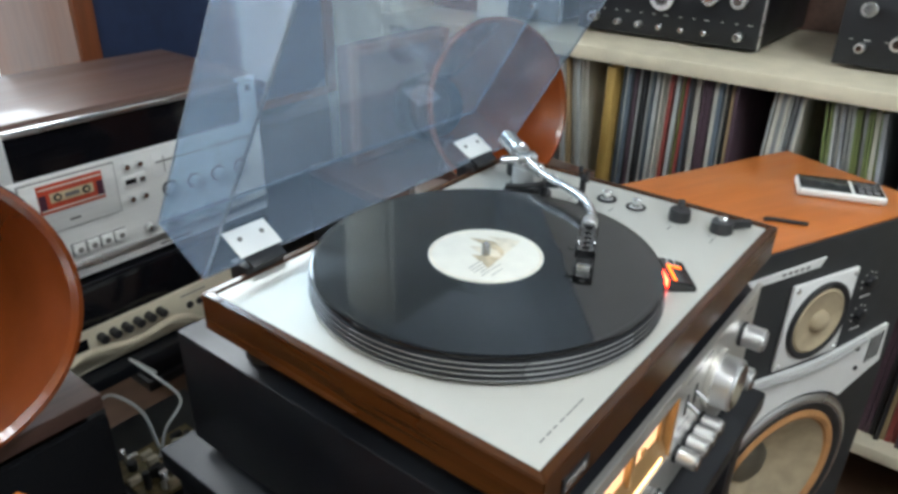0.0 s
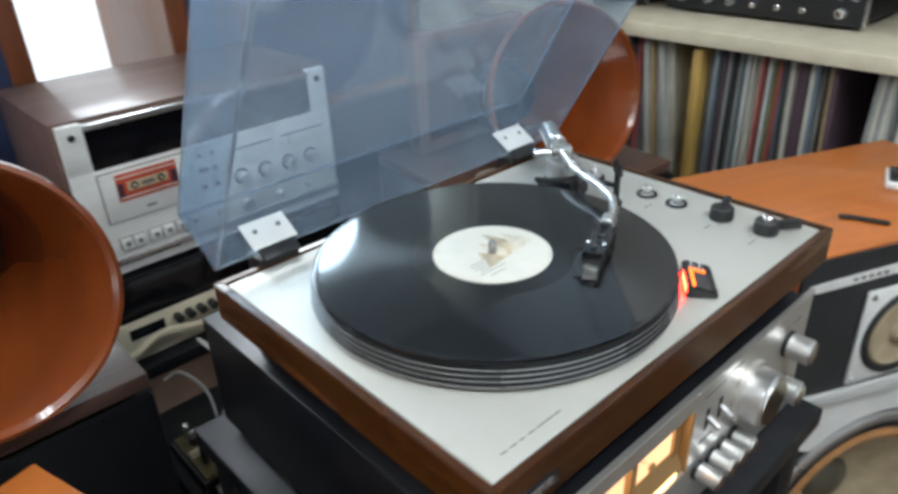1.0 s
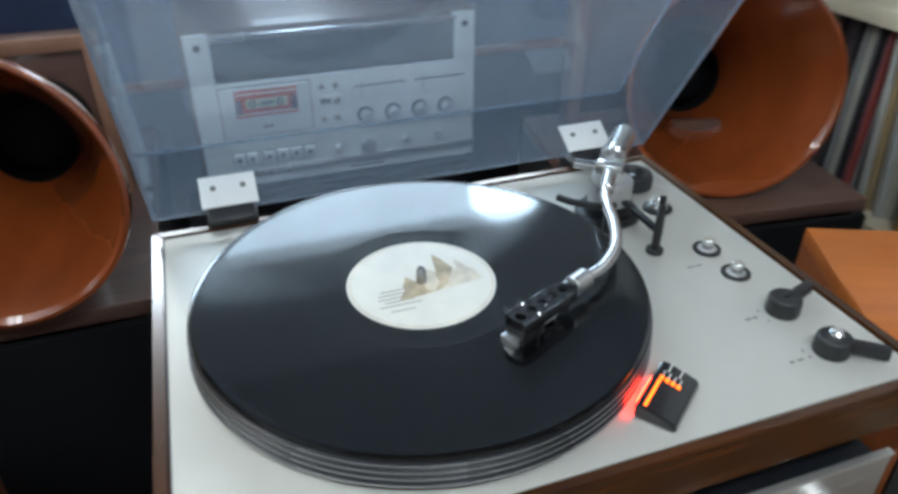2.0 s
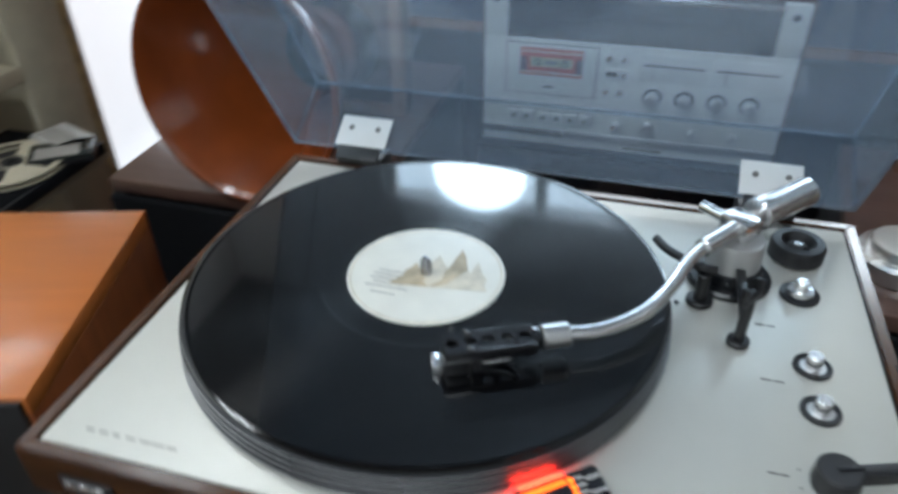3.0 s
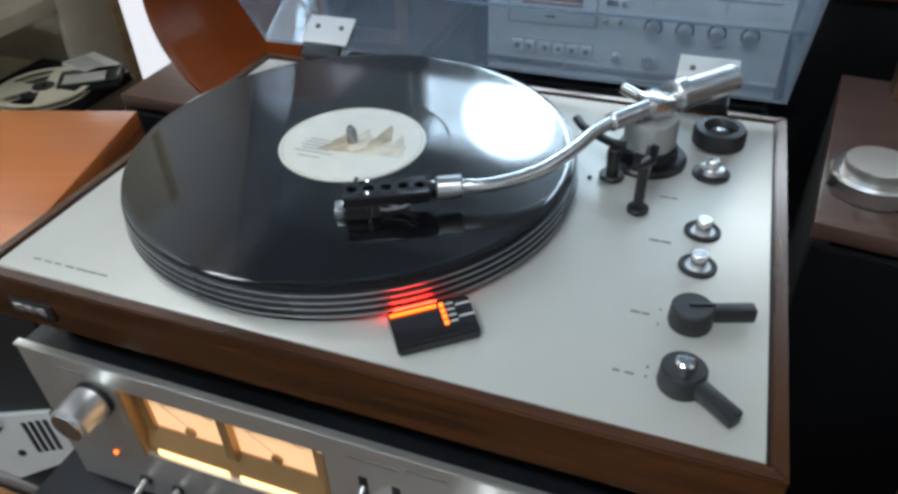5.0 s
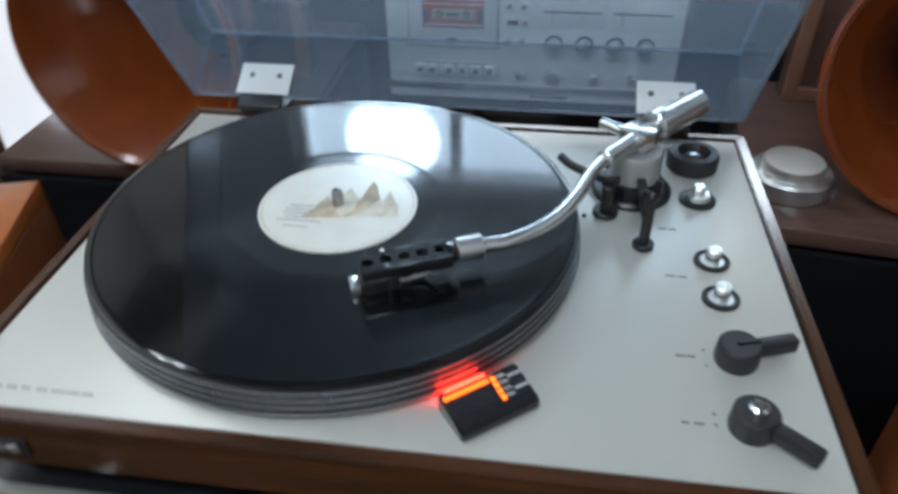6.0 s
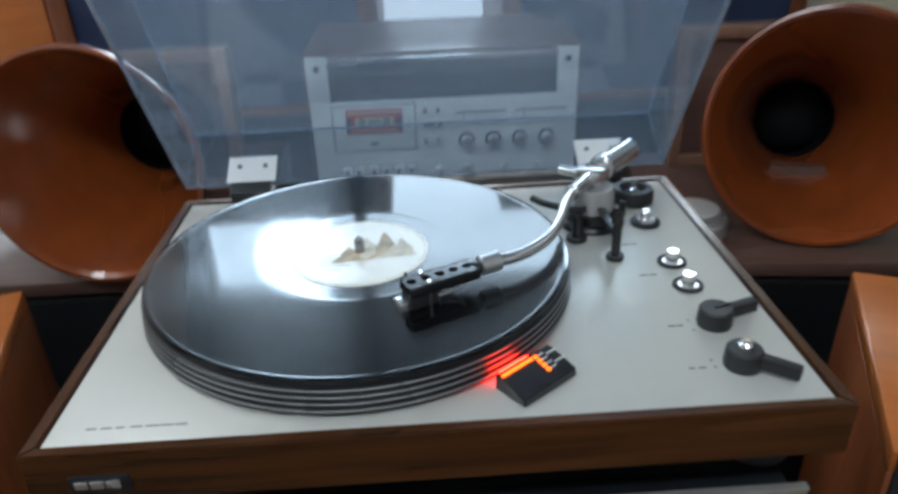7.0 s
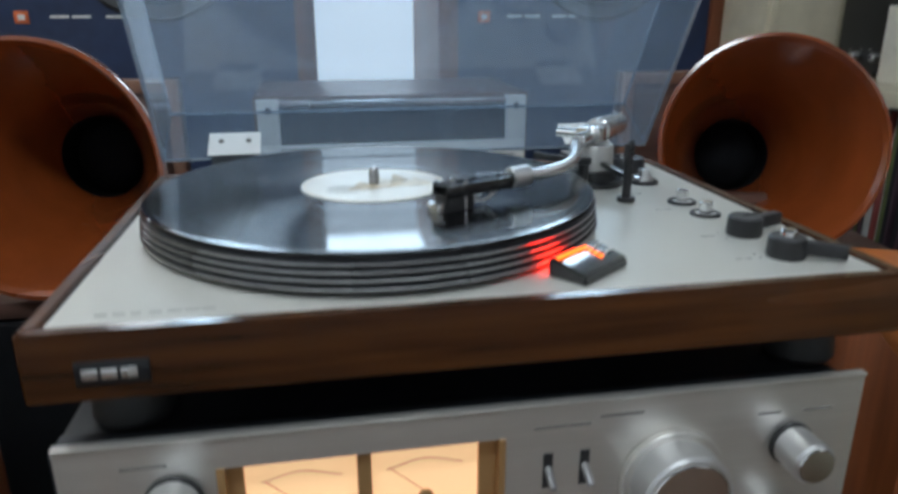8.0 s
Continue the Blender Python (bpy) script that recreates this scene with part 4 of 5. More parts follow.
    part("fold_lip", tube([(0.02, f - 0.008, H - 0.2), (0.1, f - 0.012, H - 0.206), (0.2, f - 0.012, H - 0.21), (0.3, f - 0.009, H - 0.196)], 0.003, 8), satin_metal, lens, local=True)
    for k in range(4):
        x = 0.318 + k * 0.008
        part("slot", box(x, x + 0.0045, f - 0.0058, f - 0.005, H - 0.245 + k * 0.002, H - 0.2 + k * 0.002), black_plastic, lens, local=True, smooth=False)
    for u, z in ((0.04, 0.215), (0.04, 0.255), (0.29, 0.21), (0.3, 0.248)):
        part("screw", lathe([(0, 0.005), (0.0042, 0.005), (0.0034, 0.0072), (0, 0.0076)], 14, None, Matrix.Translation((u, f, H - z)) @ Matrix.Rotation(radians(90), 4, "X")), black_metal, lens, local=True)
    wo = Matrix.Translation((0.177, f, H - 0.424)) @ Matrix.Rotation(radians(90), 4, "X") @ Matrix.Diagonal((1.1, 1.1, 1.0, 1.0))
    w = part("woofer", lathe([(0.124, 0), (0.146, 0), (0.146, 0.004), (0.141, 0.007), (0.133, 0.007), (0.124, 0.003), (0.124, 0)], 80, None, wo), satin_metal, sp, "woofer with silver rim and tan surround", local=True)
    part("gasket", lathe([(0.12, 0.0005), (0.1325, 0.0005), (0.1325, 0.0078), (0.126, 0.0078), (0.12, 0.004), (0.12, 0.0005)], 72, None, wo), black_rubber, w, local=True)
    part("surround", lathe([(0.1215, 0.0008), (0.119, 0.006), (0.113, 0.0085), (0.107, 0.006), (0.104, 0.001), (0.1215, 0.0006)], 72, None, wo), foam, w, local=True)
    part("cone", lathe([(0.1045, 0.002), (0.085, -0.013), (0.06, -0.03), (0.04, -0.041), (0.03, -0.046), (0.028, -0.048), (0.042, -0.044), (0.062, -0.033), (0.087, -0.016), (0.1055, -0.0005)], 72, None, wo), cone_paper, w, local=True)
    part("dust_cap", lathe([(0.0355, -0.0436), (0.032, -0.036), (0.022, -0.03), (0.01, -0.0272), (0, -0.0265)], 40, None, wo), dust_cap, w, local=True)
    return sp


side_speaker((0.349, -0.127, 0.12), radians(-24), "cherry veneered bookshelf speaker with a phone on its top")
c16, s16 = math.cos(radians(16)), math.sin(radians(16))
side_speaker((-0.278 - 0.385 * c16, -0.0853 - 0.385 * s16, 0.12), radians(16), "cherry veneered bookshelf speaker with a bare top")
for x, y, a in ((0.349, -0.127, -24), (-0.278 - 0.385 * c16, -0.0853 - 0.385 * s16, 16)):
    st = thing("speaker_stand", "low black stand under a bookshelf speaker", "speaker stand", Matrix.Translation((x, y, 0)) @ Matrix.Rotation(radians(a), 4, "Z"), "stands of the speaker pair")
    part("stand_top", box(0.01, 0.375, 0.01, 0.242, 0.1, 0.12, 0.002), black_metal, st, local=True)
    for u in (0.03, 0.325):
        for v in (0.03, 0.2):
            part("leg", box(u, u + 0.03, v, v + 0.03, 0, 0.1), black_metal, st, local=True)

# phone and pen-like cable end on the speaker's top
ph = thing("mobile_phone", "silver mobile phone with a dark display lying face up", "phone", Matrix.Translation((0.652, -0.166, 0.82)) @ Matrix.Rotation(radians(-71), 4, "Z"))
part("body", box(-0.058, 0.058, -0.03, 0.03, 0.0, 0.0125, 0.0045, 3), silver_paint, ph, "silver phone body", local=True)
part("display", box(-0.055, 0.012, -0.0275, 0.0275, 0.0123, 0.0133, 0.0003), phone_screen, ph, "dark display", local=True)
part("keypad", box(0.0165, 0.054, -0.0265, 0.0265, 0.0123, 0.0132, 0.0003), black_glass, ph, local=True)
for i in range(3):
    for j in range(3):
        part("key", box(0.022 + i * 0.01, 0.029 + i * 0.01, -0.021 + j * 0.016, -0.011 + j * 0.016, 0.0131, 0.0139, 0.0003), ring_metal, ph, local=True)
solid("stylus_brush", tube([(0.483, -0.112, 0.8232), (0.49, -0.122, 0.8232), (0.503, -0.162, 0.8232)], 0.003, 8), black_plastic, "small black stylus brush lying on the speaker top", "brush")


# ---- horns on their stands ----
def horn(place, turn, label, tilt=0.0, size=1.0):
    """Mouth centre at place, opening towards -y before the turn."""
    h = thing("horn_speaker", label, "horn speaker", Matrix.Translation((place[0], place[1], place[2] - 0.145)) @ Matrix.Rotation(turn, 4, "Z"), "pair of wooden horns")
    m = Matrix.Translation((0, 0, 0.145)) @ Matrix.Rotation(radians(90 + tilt), 4, "X") @ Matrix.Scale(size, 4)
    inner = [(0.134, 0.0), (0.128, -0.012), (0.118, -0.03), (0.102, -0.06), (0.088, -0.09), (0.076, -0.12), (0.066, -0.15), (0.058, -0.175), (0.055, -0.19)]
    outer = [(0.061, -0.19), (0.064, -0.175), (0.072, -0.15), (0.083, -0.12), (0.096, -0.09), (0.113, -0.06), (0.129, -0.032), (0.139, -0.015), (0.1445, -0.002), (0.1435, 0.006), (0.139, 0.007), (0.134, 0.0)]
    part("bell", lathe(inner + outer, 72, None, m), horn_varnish, h, "varnished orange-brown wooden bell", local=True)
    part("throat", lathe([(0.0545, -0.1905), (0.064, -0.1905), (0.064, -0.245), (0, -0.245), (0, -0.238), (0.0545, -0.236), (0.0545, -0.1905)], 40, None, m), grille, h, local=True)
    part("phase_plug", lathe([(0.052, -0.236), (0.047, -0.222), (0.034, -0.209), (0.017, -0.202), (0, -0.2)], 40, None, m), grille, h, "dark rounded plug in the throat", local=True)
    part("cradle", prism([(-0.05, 0.0), (0.05, 0.0), (0.036, 0.055), (-0.036, 0.055)], -0.006, 0.006, Matrix.Translation((0, 0.11, 0)) @ Matrix.Rotation(radians(90), 4, "X")), brown_veneer, h, local=True)
    return h


horn((-0.347, 0.348, 0.872), radians(-7), "varnished orange-brown wooden horn on a brown cabinet", -6)
horn((0.556, 0.365, 0.868), radians(-17), "varnished orange-brown wooden horn beside a metal puck", -14, 1.035)
for x0, x1, y0, lab_ in ((-0.567, -0.204, 0.345, "brown veneered cabinet with a black grille carrying a horn"), (0.353, 0.74, 0.308, "brown veneered cabinet carrying a horn and a metal puck")):
    cb = thing("horn_cabinet", lab_, "speaker cabinet", ((x0 + x1) / 2, 0.6, 0), "cabinets under the horns")
    y1, zt = (0.86 if x0 < 0 else 0.7), 0.722
    part("top_board", box(x0, x1, y0, y1, zt - 0.02, zt, 0.002), brown_veneer, cb)
    part("side_board", box(x0, x0 + 0.02, y0, y1, 0, zt - 0.02, 0.001), charcoal, cb, "black painted side")
    part("side_board", box(x1 - 0.02, x1, y0, y1, 0, zt - 0.02, 0.001), charcoal, cb, "black painted side")
    part("back_board", box(x0 + 0.02, x1 - 0.02, y1 - 0.015, y1, 0.02, zt - 0.02), brown_veneer, cb)
    part("bottom_board", box(x0 + 0.02, x1 - 0.02, y0, y1, 0, 0.02), brown_veneer, cb)
    part("grille", box(x0 + 0.003, x1 - 0.003, y0 - 0.012, y0 - 0.0005, 0.01, zt - 0.021, 0.004), grille, cb, "black cloth grille")
    if x0 > 0:
        corner = Matrix.Translation((x0, y0, 0))
        cb.matrix_basis = corner @ Matrix.Rotation(radians(-7), 4, "Z") @ corner.inverted() @ cb.matrix_basis
for x0, x1 in ((-0.535, -0.235), (0.456, 0.74)):
    db = thing("wooden_board", "reddish wooden board with pale edges behind a horn", "board", ((x0 + x1) / 2, 0.645, 0.722), "boards behind the horns")
    part("board_panel", box(x0, x1, 0.635, 0.665, 0.722, 0.945, 0.002), brown_veneer, db)
    for a, b, c, d in ((x0, x0 + 0.018, 0.722, 0.945), (x1 - 0.018, x1, 0.722, 0.945), (x0 + 0.018, x1 - 0.018, 0.927, 0.945), (x0 + 0.018, x1 - 0.018, 0.722, 0.74)):
        part("edge_strip", box(a, b, 0.625, 0.635, c, d, 0.001), pale_wood, db, "pale wooden edge strip")
pk = thing("metal_puck", "turned aluminium puck on the brown cabinet", "record weight", (0.412, 0.392, 0.722))
at_puck = Matrix.Translation((0.412, 0.392, 0))
part("puck_base", lathe([(0, 0.722), (0.044, 0.722), (0.046, 0.7245), (0.046, 0.742), (0.0435, 0.7455), (0, 0.7455)], 64, None, at_puck), satin_metal, pk)
part("puck_top", lathe([(0, 0.745), (0.034, 0.745), (0.034, 0.7545), (0.0325, 0.757), (0, 0.7575)], 56, None, at_puck), brushed, pk)


# ---- cassette deck and the unit under it ----
DX0, DX1, DY, DZ0, DZ1 = -0.143, 0.316, 0.725, 0.648, 0.9
dk = thing("cassette_deck", "silver cassette deck in a brown wooden case with a red cassette", "cassette deck", (0.087, 0.85, DZ0 - 0.012))
part("wooden_case", box(DX0 - 0.006, DX1 + 0.006, DY + 0.012, DY + 0.3, DZ0, DZ1 + 0.004, 0.002), brown_veneer, dk, "brown wooden case")
part("front_panel", box(DX0, DX1, DY, DY + 0.012, DZ0, 0.824, 0.001), silver_paint, dk, "brushed silver front panel")
for a, b in ((DX0, DX0 + 0.036), (DX1 - 0.036, DX1)):
    ear = part("panel_ear", box(a, b, DY, DY + 0.012, 0.824, DZ1, 0.001), silver_paint, dk)
    part("screw", rod(((a + b) / 2, DY, DZ1 - 0.018), ((a + b) / 2, DY - 0.002, DZ1 - 0.018), 0.0055, 20), black_metal, ear)
part("dark_window", box(DX0 + 0.036, DX1 - 0.036, DY + 0.003, DY + 0.012, 0.824, DZ1 - 0.012), black_glass, dk, "black glass strip")
part("window_lip", box(DX0 + 0.036, DX1 - 0.036, DY - 0.003, DY + 0.012, DZ1 - 0.012, DZ1 - 0.003, 0.001), satin_metal, dk)
well = part("cassette_door", box(-0.106, 0.034, DY - 0.004, DY, 0.737, 0.816, 0.001), silver_paint, dk, "silver cassette door with a window")
part("door_gap", box(-0.108, 0.036, DY - 0.0006, DY, 0.735, 0.818), dark_ink, dk, smooth=False)
cas = part("cassette", box(-0.084, 0.013, DY - 0.0055, DY - 0.004, 0.768, 0.812, 0.0004), red_card, well, "red cassette behind its window")
for a, b in ((-0.0835, -0.0735), (0.0025, 0.0125)):
    part("cassette_end", box(a, b, DY - 0.0061, DY - 0.0055, 0.7745, 0.7975), sleeve_plum, well, "dark plum end of the cassette", smooth=False)
for z in (0.7725, 0.805):
    part("cassette_stripe", box(-0.082, 0.011, DY - 0.006, DY - 0.0055, z, z + 0.002), paper_label, well, smooth=False)
part("cassette_label", box(-0.068, -0.003, DY - 0.0062, DY - 0.0055, 0.7825, 0.7975, 0.0003), worn_label, cas.parent, "cream strip round the reel hubs")
for x in (-0.057, -0.014):
    part("reel_hub", rod((x, DY - 0.0055, 0.79), (x, DY - 0.0072, 0.79), 0.0062, 20, 0.0004), black_plastic, well)
    part("hub_eye", rod((x, DY - 0.0072, 0.79), (x, DY - 0.0076, 0.79), 0.003, 14, 0.0002), worn_label, well)
part("tape_window", box(-0.046, -0.025, DY - 0.0068, DY - 0.0062, 0.787, 0.793), dark_ink, well)
part("printed_bar", box(-0.046, -0.03, DY - 0.0044, DY - 0.004, 0.748, 0.7515), dark_ink, well, smooth=False)
for z in (0.806, 0.752):
    for x in (0.052, 0.074):
        part("small_button", rod((x, DY, z), (x, DY - 0.012, z), 0.0045, 16), chrome, dk, "small chrome button")
counter = part("counter", box(0.046, 0.084, DY - 0.003, DY, 0.77, 0.788, 0.0006), silver_paint, dk, "tape counter in a pale frame")
part("counter_digits", box(0.049, 0.067, DY - 0.0034, DY - 0.003, 0.775, 0.783), black_glass, counter, smooth=False)
part("reset_button", box(0.072, 0.081, DY - 0.006, DY - 0.003, 0.775, 0.783, 0.0006), satin_metal, counter)
for a, b in ((0.098, 0.198), (0.203, 0.303)):
    vm = part("level_meter", box(a, b, DY - 0.002, DY, 0.772, 0.815, 0.001), white_enamel, dk, "pale level meter")
    part("meter_scale", box(a + 0.006, b - 0.006, DY - 0.0026, DY - 0.002, 0.796, 0.799), dark_ink, vm, smooth=False)
    part("meter_needle", box(a + 0.02, a + 0.0212, DY - 0.0027, DY - 0.002, 0.778, 0.806), dark_ink, vm, smooth=False)
for i in range(4):
    x = 0.123 + i * 0.047
    kb = part("level_knob", rod((x, DY, 0.747), (x, DY - 0.02, 0.747), 0.0105, 28, 0.0015), satin_metal, dk, "silver level knob")
    part("knob_ring", rod((x, DY, 0.747), (x, DY - 0.002, 0.747), 0.014, 28), black_plastic, kb)
for i, x in enumerate((-0.09, -0.07, -0.043, -0.021, 0.001, 0.024)):
    part("key_gap", box(x - 0.0098, x + 0.0098, DY - 0.0008, DY, 0.688, 0.708), black_plastic, dk, smooth=False)
    ky = part("transport_key", box(x - 0.0088, x + 0.0088, DY - 0.008, DY, 0.689, 0.707, 0.001), white_enamel, dk, "white transport key")
    part("key_mark", rod((x, DY - 0.0078, 0.698), (x, DY - 0.0088, 0.698), 0.0045, 20, 0.0003), dark_ink, ky)
for x, r in ((0.073, 0.007), (0.123, 0.0105), (0.19, 0.006), (0.25, 0.006)):
    part("lower_knob", rod((x, DY, 0.695), (x, DY - 0.016, 0.695), r, 24, 0.001), satin_metal, dk)
part("lower_strip", box(DX0, DX1, DY - 0.004, DY, 0.664, 0.676, 0.001), satin_metal, dk)
part("printed_bar", box(0.09, 0.15, DY - 0.0006, DY, 0.6535, 0.6575), dark_ink, dk, smooth=False)
for x in (-0.1, 0.27):
    for y in (0.78, 0.98):
        part("foot", disc(x, y, DZ0 - 0.012, DZ0 + 0.001, 0.014), black_rubber, dk)

dk.location += Vector((0.008, 0.01, 0.001))

u2 = thing("tuner", "silver and black tuner with a row of small black knobs", "tuner", (0.087, 0.85, 0.484))
part("case", box(DX0 - 0.004, DX1 + 0.004, DY + 0.012, DY + 0.3, 0.488, 0.636, 0.002), black_metal, u2)
part("dial_glass", box(DX0, DX1, DY + 0.002, DY + 0.012, 0.563, 0.634, 0.001), black_glass, u2, "black dial glass")
part("lower_panel", box(DX0, DX1, DY - 0.001, DY + 0.012, 0.49, 0.563, 0.001), cream_board, u2, "aged silver lower panel")
part("dark_inset", box(-0.12, -0.06, DY - 0.002, DY - 0.001, 0.53, 0.55), black_glass, u2, smooth=False)
for i in range(6):
    x = -0.038 + i * 0.021
    part("small_knob", rod((x, DY, 0.543), (x, DY - 0.018, 0.543), 0.0075, 18), black_plastic, u2)
for x in (0.125, 0.145):
    part("jack", rod((x, DY, 0.527), (x, DY - 0.003, 0.527), 0.007, 18), black_plastic, u2)
part("printed_bar", box(0.11, 0.16, DY - 0.0014, DY - 0.001, 0.548, 0.5505), dark_ink, u2, smooth=False)
part("foot", box(-0.1, 0.27, 0.78, 0.98, 0.484, 0.49), black_rubber, u2)
rk = thing("equipment_rack", "black equipment rack under the tuner", "rack", (0.087, 0.87, 0))
part("shelf", box(-0.19, 0.34, 0.7, 1.06, 0.46, 0.484, 0.002), black_metal, rk)
for x in (-0.185, 0.315):
    part("side_panel", box(x, x + 0.02, 0.7, 1.06, 0, 0.46), black_metal, rk)

# wiring and a terminal board in the gap
pc = thing("terminal_board", "brown terminal board with bright terminals and wires", "circuit board", (-0.1, 0.455, 0.45))
part("board", box(-0.155, -0.035, 0.405, 0.51, 0.472, 0.478), board_brown, pc)
rng = random.Random(8)
for i in range(26):
    x, y = rng.uniform(-0.15, -0.042), rng.uniform(0.41, 0.505)
    if i % 2:
        part("component", disc(x, y, 0.477, 0.477 + rng.uniform(0.012, 0.03), rng.uniform(0.004, 0.008), 0.001, 14), rng.choice((satin_metal, cream_board, black_plastic)), pc)
    else:
        part("component", box(x - 0.008, x + 0.008, y - 0.004, y + 0.004, 0.477, 0.477 + rng.uniform(0.006, 0.018), 0.0008), rng.choice((satin_metal, cream_wire, beige_ink, black_plastic)), pc)
part("board_base", box(-0.16, -0.03, 0.4, 0.515, 0.45, 0.4725), black_metal, pc)
bx = thing("cable_box", "black box holding the terminal board in the gap", "box", (-0.09, 0.45, 0))
part("box_body", box(-0.175, 0.03, 0.34, 0.62, 0, 0.45, 0.003), black_metal, bx)
solid("metal_cover", box(-0.15, -0.04, 0.345, 0.395, 0.4505, 0.468, 0.002), satin_metal, "blue-grey metal cover beside the terminal board", "cover")
for pts, r in (([(-0.12, 0.6, 0.52), (-0.1, 0.58, 0.535), (-0.085, 0.53, 0.52), (-0.09, 0.49, 0.48)], 0.0024),
               ([(-0.02, 0.6, 0.52), (-0.055, 0.6, 0.565), (-0.045, 0.55, 0.55), (-0.03, 0.52, 0.515), (-0.075, 0.49, 0.505), (-0.1, 0.47, 0.482)], 0.0023)):
    solid("grey_cable", tube(pts, r, 10), grey_wire, "loose grey cable looping above the terminal board", "cable")
solid("cream_cable", tube([(-0.19, 0.66, 0.55), (-0.14, 0.68, 0.53), (-0.08, 0.69, 0.545), (0.0, 0.69, 0.53), (0.08, 0.69, 0.535), (0.14, 0.69, 0.5)], 0.006, 10), cream_wire, "cream cable hanging across the tuner front", "cable")


# ---- the two large monitors in front of the window ----
def monitor(x0, x1, logo):
    y0, z0, z1 = 1.2, 0.668, 1.46
    mo = thing("studio_monitor", "large studio monitor with navy baffle and walnut edges", "speaker", ((x0 + x1) / 2, y0 + 0.2, z0), "pair of large monitors")
    F = 0.042
    part("side_board", box(x0, x0 + F, y0, y0 + 0.45, z0, z1, 0.002), frame_wood, mo)
    part("side_board", box(x1 - F, x1, y0, y0 + 0.45, z0, z1, 0.002), frame_wood, mo)
    part("side_veneer", box(x0 - 0.002, x0, y0 + 0.012, y0 + 0.45, z0, z1), pale_wood, mo, "pale veneered side")
    part("side_veneer", box(x1, x1 + 0.002, y0 + 0.012, y0 + 0.45, z0, z1), pale_wood, mo, "pale veneered side")
    part("top_board", box(x0 + F, x1 - F, y0, y0 + 0.45, z1 - 0.03, z1, 0.002), frame_wood, mo)
    part("bottom_board", box(x0 + F, x1 - F, y0, y0 + 0.45, z0, z0 + 0.02, 0.002), frame_wood, mo)
    part("baffle", box(x0 + F, x1 - F, y0 + 0.012, y0 + 0.03, z0 + 0.02, z1 - 0.03), navy, mo, "navy blue baffle")
    part("back_board", box(x0 + F, x1 - F, y0 + 0.43, y0 + 0.45, z0 + 0.02, z1 - 0.03), black_metal, mo)
    yb = y0 + 0.012
    lg = part("badge", box(logo - 0.014, logo + 0.014, yb - 0.003, yb, 1.015, 1.04, 0.001), mat("orange_badge", (0.7, 0.14, 0.03), 0.4), mo, "small orange badge")
    part("badge_mark", box(logo - 0.007, logo + 0.007, yb - 0.0036, yb - 0.003, 1.022, 1.033), white_enamel, lg, smooth=False)
    for a, b in ((0.055, 0.092), (0.098, 0.135), (0.165, 0.2), (0.206, 0.245)):
        part("printed_bar", box(logo + a, logo + b, yb - 0.0006, yb, 1.026, 1.031), white_enamel, mo, smooth=False)
    cx = (x0 + x1) / 2 + 0.03
    w = Matrix.Translation((cx, yb, 1.2)) @ Matrix.Rotation(radians(90), 4, "X")
    wf = part("woofer", lathe([(0.15, 0), (0.182, 0), (0.182, 0.006), (0.175, 0.01), (0.15, 0.004), (0.15, 0)], 64, None, w), black_metal, mo, "dark woofer with a black rim")
    part("cone", lathe([(0.151, 0.003), (0.14, 0.008), (0.128, 0.003), (0.06, 0.0006), (0.06, 0.0003), (0.151, 0.0003)], 64, None, w), charcoal, wf)
    part("dust_cap", lathe([(0.062, 0.001), (0.05, 0.014), (0.025, 0.021), (0, 0.023)], 40, None, w), charcoal, wf)
    sd = thing("monitor_stand", "black stand under a large monitor", "speaker stand", ((x0 + x1) / 2, y0 + 0.2, 0), "stands of the monitors")
    part("stand_body", box(x0 + 0.01, x1 - 0.01, y0 + 0.03, y0 + 0.44, 0, z0 - 0.0005, 0.003), black_metal, sd)
    part("stand_plinth", box(x0, x1, y0 + 0.02, y0 + 0.45, 0, 0.03, 0.002), black_plastic, sd)


monitor(-0.745, -0.033, -0.632)
monitor(0.251, 0.963, 0.356)
wc = thing("wood_cabinet", "tall orange-brown wooden cabinet beside a monitor", "cabinet", (-0.88, 1.4, 0))
part("cabinet_body", box(-1.0, -0.76, 1.25, 1.65, 0, 1.6, 0.003), red_veneer, wc)
part("cabinet_door", box(-0.995, -0.765, 1.232, 1.2495, 0.02, 1.59, 0.003), orange_veneer, wc)

# ---- record shelf along the east side ----
SX = 0.95
sh = thing("record_shelf", "cream painted shelf full of records with amplifiers on top", "shelf", (1.2, 0.1, 0))
for z0, z1 in ((0.877, 0.907), (0.528, 0.556), (0.18, 0.208)):
    part("shelf_board", box(SX, XR - 0.002, -1.2, 1.02, z0, z1, 0.003), cream_board, sh)
for y in (-1.2, -0.42, 0.995):
    part("upright", box(SX + 0.012, XR - 0.002, y, y + 0.025, 0, 0.5275 if y != 0.995 else 1.9), cream_board, sh)
    if y != 0.995:
        part("upright", box(SX + 0.012, XR - 0.002, y, y + 0.025, 0.5565, 0.8765), cream_board, sh)
part("end_stile", box(SX + 0.002, SX + 0.03, 1.0205, 1.2, 0, 1.9, 0.002), cream_board, sh)
part("back_panel", box(XR - 0.014, XR - 0.003, -1.17, 0.994, 0.2, 0.876), brown_veneer, sh)
